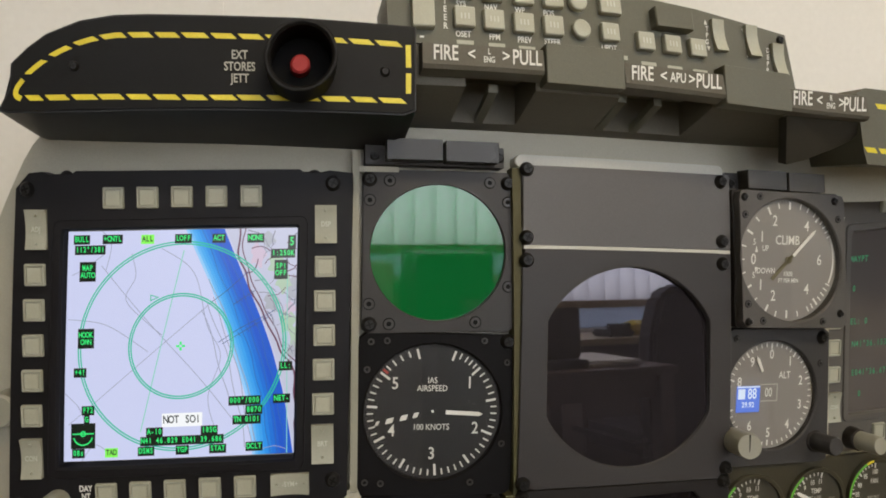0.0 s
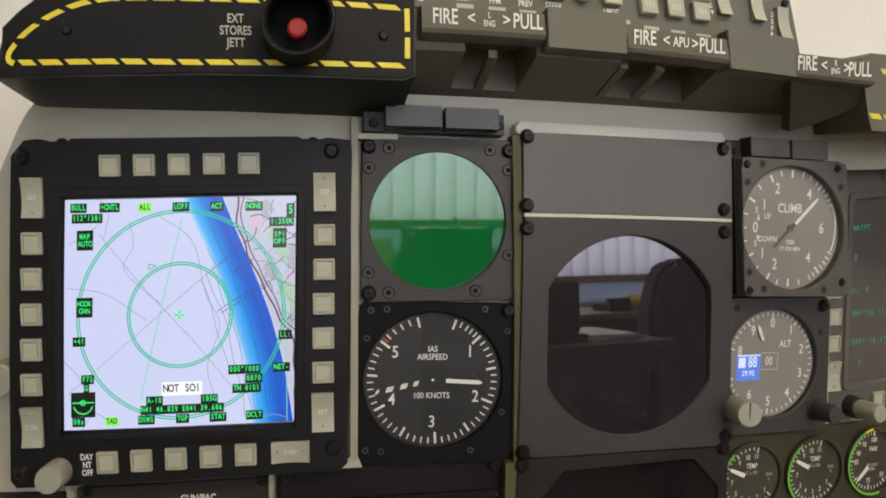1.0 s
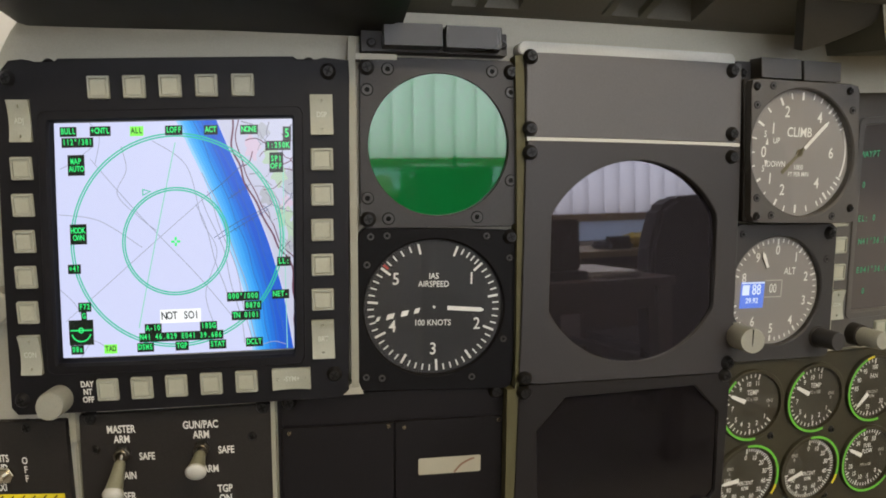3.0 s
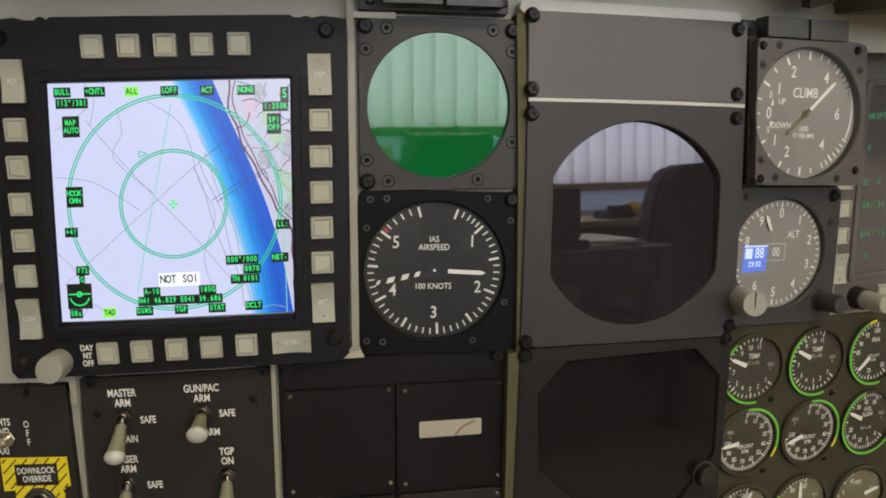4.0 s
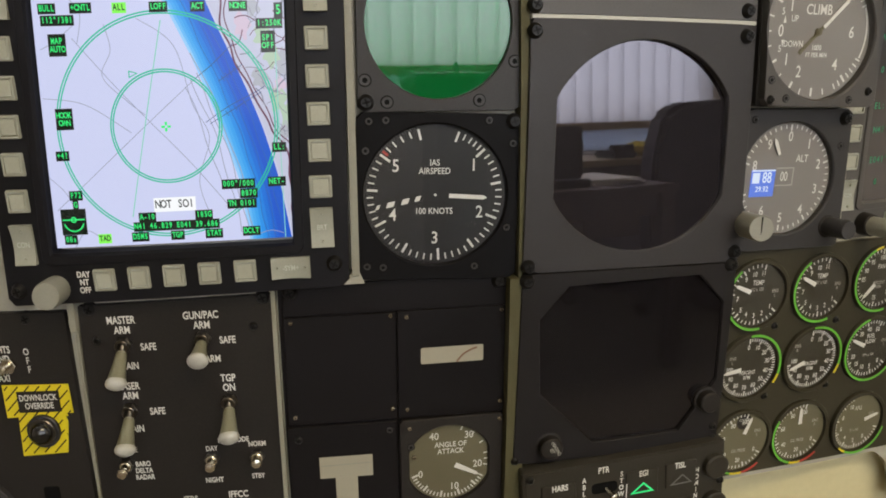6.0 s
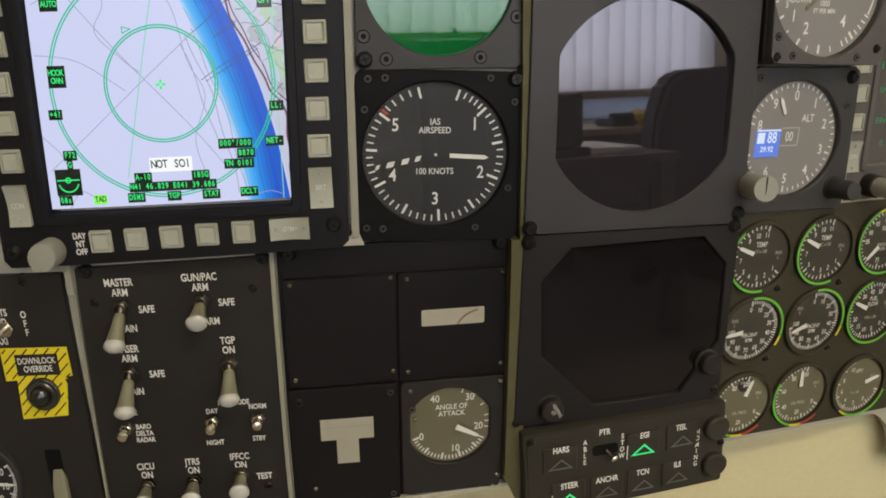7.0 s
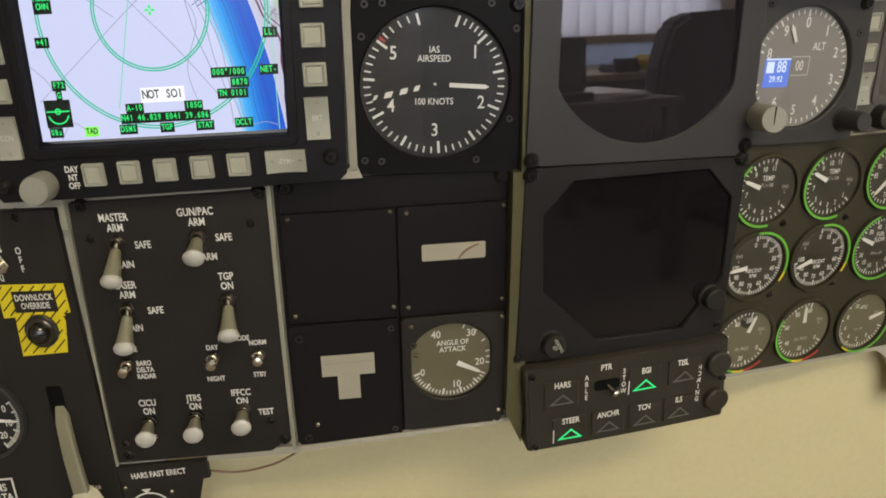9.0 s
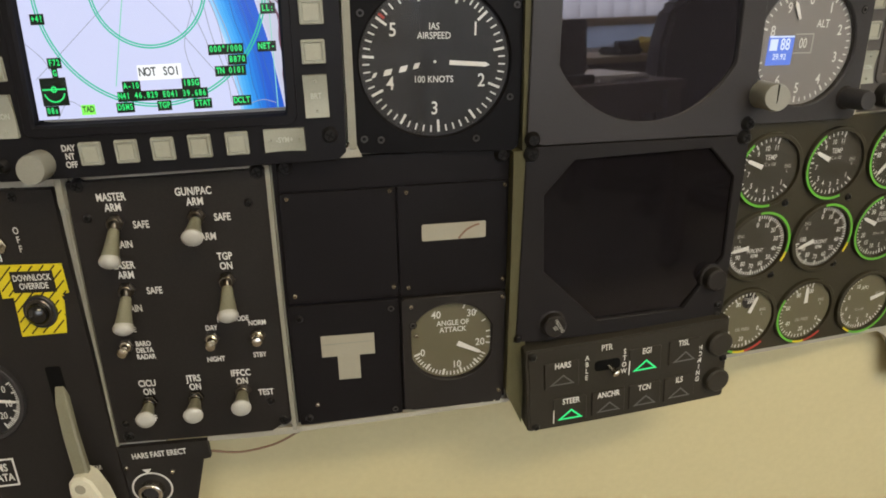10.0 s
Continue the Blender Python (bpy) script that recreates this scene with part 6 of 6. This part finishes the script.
for a0, a1, mid, s0, s1 in ((-17, 48.8, "L\nENG", -14.4, 48.3), (95.0, 156.4, "", 96.0, 154.4), (202.8, 262, "R\nENG", 202.6, 259)):
    hnd = thing("fire_handle", (a0 + a1) / 2, 185, "black fire pull handle with white lettering", "handle", "fire handles", plan="fire_1" if a0 < 0 else "fire_2" if a0 < 150 else "fire_3")
    b = 189.6 if a0 < 0 else 186.8 if a0 < 150 else 184.5
    w = a1 - a0
    low = 20
    bm = bmesh.new()
    prof2 = [(b + 6.6, 18), (b + 7, 50), (b + 5.5, JH - 1), (b - 5.5, JH), (b - 7.5, JH - 1.5), (b - 9, 46), (b - low + 18, 38), (b - low + 20, 10)]
    A_ = [bm.verts.new((a0, -h, z)) for z, h in prof2]
    B_ = [bm.verts.new((a1, -h, z)) for z, h in prof2]
    for k in range(len(prof2)):
        bm.faces.new((A_[k], B_[k], B_[(k + 1) % len(prof2)], A_[(k + 1) % len(prof2)]))
    bm.faces.new(A_[::-1])
    bm.faces.new(B_)
    part("grip", bm, BROWN, hnd, smooth=False)
    th_ = JH + 0.5
    w = s1 - s0
    for words, at_, cap, nar, bo in (("FIRE", 0.15, 7.9, 0.64, 0.12), ("PULL", 0.852, 7.9, 0.64, 0.12), ("<", 0.37, 6.4, 0.8, 0.1), (">", 0.668, 6.4, 0.8, 0.1), (mid or "APU", 0.522, 3.2 if mid else 5.4, 0.66, 0.04 if mid else 0.08)):
        write(words, s0 + at_ * w, b, th_, hnd, cap, nar, bold=bo)

# right wing with its yellow outline
rw = thing("right_wing_panel", 310, 175, "dark glareshield wing with yellow dashed outline", "panel", plan="right_wing")
bm = prism([(258, 152), (420, 152), (420, 197), (262, 197), (254, 193), (256, 160)], -6, 50)
part("body", bm, OLIVE, rw)
dashes(rw, [(420, 187), (264, 187)], 50.05, 12, 2, 3.0, YELLOW)
dashes(rw, [(420, 160), (257.5, 160.5)], 50.05, 12, 2, 3.0, YELLOW)

# up-front controller
UH = 46.0
ufc = thing("up_front_controller", 86, 216, "dark olive up-front controller with beige keys and rockers", "controller", plan="controller")
part("box", prism([(-31, 199), (213, 194), (210.5, 225), (150, 233), (60, 240), (-12, 243), (-27, 240), (-32, 228)], 6, UH), OLIVE, ufc)


def cap_key(a, b, w, z, round_=False, material=None):
    o = circle(a, b, w, 24) if round_ else rect(a - w, a + w, b - z, b + z, 0.8)
    k_ = part("key", prism(o, UH - 1, UH + 4, None, 0, 0.7), material or KEY_TOP, ufc)
    if not round_:
        bm = bmesh.new()
        for d in (-2.0, 0, 2.0):
            slab(a + d - 0.4, a + d + 0.4, b - 1.5, b + 1.5, UH + 3.9, UH + 4.1, 0, 0.03, bm)
        part("key_mark", bm, INK_KEY, k_)


for a, b in ((9.4, 213.4), (25.4, 212.9), (42.0, 212.6), (58.8, 212.6)):
    cap_key(a, b, 5.6, 5.4)
for a, b in ((9, 228), (25.5, 228), (43, 227.6), (60, 227.4)):
    cap_key(a, b, 5.6, 4.6)
for a, b in ((75, 212.4), (74.5, 227.8)):
    cap_key(a, b, 5.2, 5.2, True)
cap_key(92, 212.3, 5.2, 5.0)
cap_key(93.6, 228, 6.4, 5.4)
for a, b in ((113.4, 209.6), (130, 209.6), (146.2, 209.4)):
    cap_key(a, b, 5.2, 5.0)
part("dimmer_block", slab(119, 143, 217.5, 229, UH - 1, UH + 7, 0.8, 0.8), OLIVE, ufc)
part("rocker", slab(-19, -7, 206, 238, UH - 1, UH + 5, 0.8, 0.8), KEY_TOP, ufc)
for a, b in ((162.2, 218.6), (185, 218), (202.4, 209.4)):
    bm = bmesh.new()
    vs = []
    for z, h in ((-8.8, UH + 3.8), (-4, UH + 2.5), (0, UH + 2.1), (4, UH + 2.5), (8.8, UH + 3.8)):
        vs.append([bm.verts.new((a - 3.9 + 0.6 * z / 9.5 * -1, -h, b + z)), bm.verts.new((a + 3.9 + 0.6 * z / 9.5 * -1, -h, b + z)), bm.verts.new((a + 3.9 + 0.6 * z / 9.5 * -1, -UH + 1, b + z)), bm.verts.new((a - 3.9 + 0.6 * z / 9.5 * -1, -UH + 1, b + z))])
    for p, q in zip(vs, vs[1:]):
        for k in range(4):
            bm.faces.new((p[k], p[(k + 1) % 4], q[(k + 1) % 4], q[k]))
    bm.faces.new(vs[0])
    bm.faces.new(vs[-1])
    part("rocker", bm, KEY_TOP, ufc)
for words, a, b in (("SYS", 8.4, 221.3), ("NAV", 24.8, 220.6), ("WP", 41.2, 220.4), ("POS", 57.6, 220.2), ("OSET", 8.8, 204.8), ("FPM", 26, 204.4), ("PREV", 42.6, 204.2), ("STEER", 58.4, 204.4), ("UPDT", 91.6, 204)):
    write(words, a, b, UH + 0.2, ufc, 3.3, 0.74, bold=0.08)
write("S\nT\nE\nE\nR", -0.5, 217.8, UH + 0.2, ufc, 3.4, 0.78, bold=0.08)
write("T\nP\nG", 155.2, 218.4, UH + 0.2, ufc, 2.8, 0.74, bold=0.07)
for b, up in ((225.6, 1), (211.2, -1)):
    part("arrow", prism([(154.2, b - 0.9 * up), (156.2, b - 0.9 * up), (155.2, b + 1.6 * up)][::up], UH, UH + 0.35), INK, ufc)
write("D\nE\nP\nR", 195.4, 208.4, UH + 0.2, ufc, 2.8, 0.74, bold=0.07)
write("+", 180.6, 224.6, UH + 0.2, ufc, 3.2, 0.8)
write("-", 181.6, 209.6, UH + 0.2, ufc, 3.2, 0.8)
write("-", -13.5, 202.6, UH + 0.2, ufc, 4.4, 1.1, bold=0.15)
for a, b in ((9.6, 200.4), (26.8, 200), (43.6, 199.6), (97.6, 199.6), (115, 197.6), (131.4, 197), (147.6, 196.6)):
    part("label_bar", slab(a - 4.6, a + 4.6, b - 1.1, b + 1.1, UH, UH + 0.5, 0.2, 0.1), KEY_TOP, ufc)
screws(ufc, SCREW_MID, UH, (206.5, 221.8))

# ---- the room behind the camera, seen in the glass ----


def solid(name, x0, x1, y0, y1, z0, z1, material, parent=None, bevel=0.006, origin=None):
    bm = bmesh.new()
    bmesh.ops.create_cube(bm, size=1)
    o = Vector(origin or (0, 0, 0))
    for v in bm.verts:
        v.co = Vector(((x0 + x1) / 2 + v.co.x * (x1 - x0), (y0 + y1) / 2 + v.co.y * (y1 - y0), (z0 + z1) / 2 + v.co.z * (z1 - z0))) - o
    if bevel:
        bmesh.ops.bevel(bm, geom=bm.edges[:], offset=bevel, segments=2, affect="EDGES")
    me = bpy.data.meshes.new(name)
    bm.to_mesh(me)
    bm.free()
    me.materials.append(material)
    ob = new(name, me)
    ob.parent = parent
    return ob


def standing(name, x, y, z, label, category):
    ob = new(name)
    ob.location = (x, y, z)
    ob.empty_display_size = 0.05
    return tagged(ob, label, category)


win = tagged(new("window_1"), "wide window with pale vertical blinds, daylight behind", "", "", "structure")
solid("window_sill", WX0 - 0.03, WX1 + 0.03, WIN_Y - 0.13, WIN_Y + 0.012, WZ0 - 0.04, WZ0, surface("sill_wood", (0.34, 0.25, 0.15), 0.5), win)
solid("lower_pane", WX0 + 0.05, WX1 - 0.05, WIN_Y - 0.075, WIN_Y - 0.068, WZL, WZ0 - 0.04, FROST, win, 0)
solid("lower_sill", WX0 - 0.03, WX1 + 0.03, WIN_Y - 0.06, WIN_Y + 0.03, WZL - 0.03, WZL, PAPER, win)
solid("window_frame", WX0, WX0 + 0.05, WIN_Y - 0.13, WIN_Y - 0.03, WZ0, WZ1, PAPER, win)
solid("window_frame", WX1 - 0.05, WX1, WIN_Y - 0.13, WIN_Y - 0.03, WZ0, WZ1, PAPER, win)
blind = standing("vertical_blind", 0.9, WIN_Y + 0.03, WZ0 - 0.004, "pale grey vertical slat blind, closed, lit by daylight", "blind")
solid("head_rail", WX0, WX1, WIN_Y, WIN_Y + 0.05, WZ1 - 0.05, WZ1, PAPER, blind, 0.004, (0.9, WIN_Y + 0.03, WZ0 - 0.004))
bm = bmesh.new()
sw = 0.0485
for i in range(9):
    x = -sw + 2 * sw * i / 8
    y = 0.005 * (1 - (x / sw) ** 2)
    for z in (0, WZ1 - WZ0 - 0.05):
        bm.verts.new((x, y, z))
bm.verts.ensure_lookup_table()
for i in range(8):
    bm.faces.new((bm.verts[2 * i], bm.verts[2 * i + 2], bm.verts[2 * i + 3], bm.verts[2 * i + 1]))
slat = bpy.data.meshes.new("slat")
bm.to_mesh(slat)
bm.free()
slat.materials.append(TRANS)
for p in slat.polygons:
    p.use_smooth = True
n = int((WX1 - WX0) / 0.086)
for i in range(n + 1):
    s = new("slat", slat)
    s.parent = blind
    s.location = (WX0 + 0.02 + 0.086 * i - 0.9, 0, 0)
    s.rotation_euler = (0, 0, radians(13 + random.uniform(-2.5, 2.5)))

desk = standing("desk", 0.95, -1.75, 0.1, "dark brown wooden desk", "desk")
og = (0.95, -1.75, 0.1)
solid("desktop", 0.5, 1.325, -2.1, -1.4, 0.825, 0.85, DESK, desk, 0.004, og)
solid("apron", 0.55, 1.29, -1.46, -1.43, 0.76, 0.825, DESK, desk, 0.003, og)
for x in (0.52, 1.265):
    for y in (-2.08, -1.46):
        solid("leg", x, x + 0.05, y, y + 0.05, 0.1, 0.825, DESK, desk, 0.003, og)
chair = standing("office_chair", 1.68, -1.72, 0.1, "dark fabric office chair with a high rounded back", "chair")
og = (1.68, -1.72, 0.1)
bm = bmesh.new()
pr = [(-0.235, 0.56), (-0.25, 0.75), (-0.235, 0.93), (-0.19, 1.05), (-0.12, 1.085), (0.12, 1.095), (0.19, 1.06), (0.235, 0.93), (0.25, 0.75), (0.235, 0.56)]
fr_ = [bm.verts.new((x, 0.04 + 0.25 * x * x, z - 0.1)) for x, z in pr]
bk_ = [bm.verts.new((x, -0.05 + 0.25 * x * x, z - 0.1)) for x, z in pr]
bm.faces.new(fr_[::-1])
bm.faces.new(bk_)
for i in range(len(pr)):
    j = (i + 1) % len(pr)
    bm.faces.new((fr_[i], fr_[j], bk_[j], bk_[i]))
bmesh.ops.recalc_face_normals(bm, faces=bm.faces)
bmesh.ops.bevel(bm, geom=bm.edges[:], offset=0.018, segments=2, affect="EDGES")
me = bpy.data.meshes.new("backrest")
bm.to_mesh(me)
bm.free()
me.materials.append(CHAIRM)
b_ = new("backrest", me)
b_.parent = chair
solid("seat", 1.44, 1.92, -2.2, -1.74, 0.5, 0.58, CHAIRM, chair, 0.03, og)
solid("post", 1.65, 1.71, -2.0, -1.94, 0.16, 0.5, DARK, chair, 0.004, og)
for k in range(5):
    l_ = solid("foot", -0.02, 0.3, -0.025, 0.025, 0.0, 0.05, DARK, chair, 0.006)
    l_.location = (0, -0.25, 0.01)
    l_.rotation_euler = (0, 0, radians(72 * k))
mon = standing("monitor", 0.96, -1.52, 0.85, "dark monitor standing on the desk", "monitor")
og = (0.96, -1.52, 0.85)
solid("screen_housing", 0.78, 1.06, -1.53, -1.50, 0.875, 1.022, surface("brown_grey_plastic", (0.05, 0.042, 0.04), 0.5), mon, 0.006, og)
solid("stand", 0.9, 1.06, -1.56, -1.46, 0.85, 0.875, DARK, mon, 0.004, og)
pap = standing("paper_stack", 1.14, -1.6, 0.85, "loose white papers on the desk", "papers")
for k in range(5):
    s_ = solid("sheet", -0.1, 0.1, -0.14, 0.14, 0.002 + k * 0.0035, 0.0052 + k * 0.0035, PAPER, pap, 0)
    s_.rotation_euler = (0, 0, radians(random.uniform(-25, 25)))
cab = standing("low_cupboard", 1.85, -2.3, 0.1, "low dark cupboard under the window", "cupboard")
og = (1.85, -2.3, 0.1)
solid("carcass", 1.45, 2.3, -2.5, -2.1, 0.1, 0.86, DESK, cab, 0.006, og)
solid("top", 1.43, 2.32, -2.52, -2.08, 0.86, 0.885, surface("pale_wood", (0.36, 0.30, 0.2), 0.5), cab, 0.004, og)
yel = standing("yellow_bag", 1.78, -2.2, 0.885, "crumpled yellow bag on the cupboard", "bag")
bm = bmesh.new()
bmesh.ops.create_icosphere(bm, subdivisions=3, radius=0.05)
for v in bm.verts:
    v.co = Vector((v.co.x * 1.1, v.co.y * 0.8, v.co.z * 0.62 + 0.03)) * (1 + 0.22 * noise.noise(v.co * 30))
me = bpy.data.meshes.new("bag")
bm.to_mesh(me)
bm.free()
me.materials.append(surface("yellow_plastic", (0.55, 0.42, 0.02), 0.4))
b_ = new("bag", me)
b_.parent = yel
dk_ = standing("dark_telephone", 1.66, -2.2, 0.885, "dark desk telephone on the cupboard", "telephone")
solid("body", 1.6, 1.72, -2.26, -2.12, 0.885, 0.915, DARK, dk_, 0.01, (1.66, -2.2, 0.885))
solid("handset", 1.6, 1.72, -2.17, -2.13, 0.915, 0.938, DARK, dk_, 0.01, (1.66, -2.2, 0.885))
pole = standing("slim_stand", 0.505, WIN_Y + 0.49, 0.1, "slim dark upright stand before the window", "stand")
solid("pole", 0.494, 0.506, WIN_Y + 0.482, WIN_Y + 0.498, 0.1, 1.045, DARK, pole, 0.003, (0.505, WIN_Y + 0.49, 0.1))
solid("foot", 0.42, 0.59, WIN_Y + 0.44, WIN_Y + 0.54, 0.1, 0.12, DARK, pole, 0.004, (0.505, WIN_Y + 0.49, 0.1))
lampf = standing("ceiling_lamp", 0.6, -1.5, 2.5, "white ceiling strip lamp", "lamp")
solid("housing", -0.02, 1.22, -1.69, -1.31, 2.435, 2.5, PAPER, lampf, 0.004, (0.6, -1.5, 2.5))
fc = standing("filing_cabinet", 0.515, -2.4, 0.1, "dark grey metal filing cabinet under the window", "cabinet")
og = (0.515, -2.4, 0.1)
solid("carcass", 0.375, 0.655, -2.57, -2.2, 0.1, 1.005, DARK, fc, 0.006, og)
for k in range(3):
    d_ = solid("drawer", 0.39, 0.64, -2.2, -2.19, 0.13 + 0.29 * k, 0.4 + 0.29 * k, DARK, fc, 0.004, og)
    solid("handle", 0.465, 0.565, -2.19, -2.175, 0.25 + 0.29 * k, 0.265 + 0.29 * k, STEEL, d_, 0.003, og)
rad = standing("radiator", 0.1, -2.55, 0.1, "white panel radiator under the window", "radiator")
og = (0.1, -2.55, 0.1)
solid("panel", -0.45, 0.34, -2.6, -2.52, 0.25, 0.96, PAPER, rad, 0.01, og)
for k in range(12):
    solid("rib", -0.43 + 0.064 * k, -0.39 + 0.064 * k, -2.52, -2.508, 0.28, 0.93, PAPER, rad, 0.004, og)
for x in (-0.4, 0.28):
    solid("foot", x, x + 0.03, -2.58, -2.54, 0.1, 0.25, PAPER, rad, 0.003, og)
# brackets that hold the panel to the wall
for x in (-0.16, 0.20):
    br = standing("wall_bracket", x, 0.1, 1.0, "grey steel bracket between wall and instrument panel", "bracket")
    solid("bracket", x - 0.02, x + 0.02, 0.045, WALL_Y, 0.88, 1.08, PANEL_GREY, br, 0.003, (x, 0.1, 1.0))
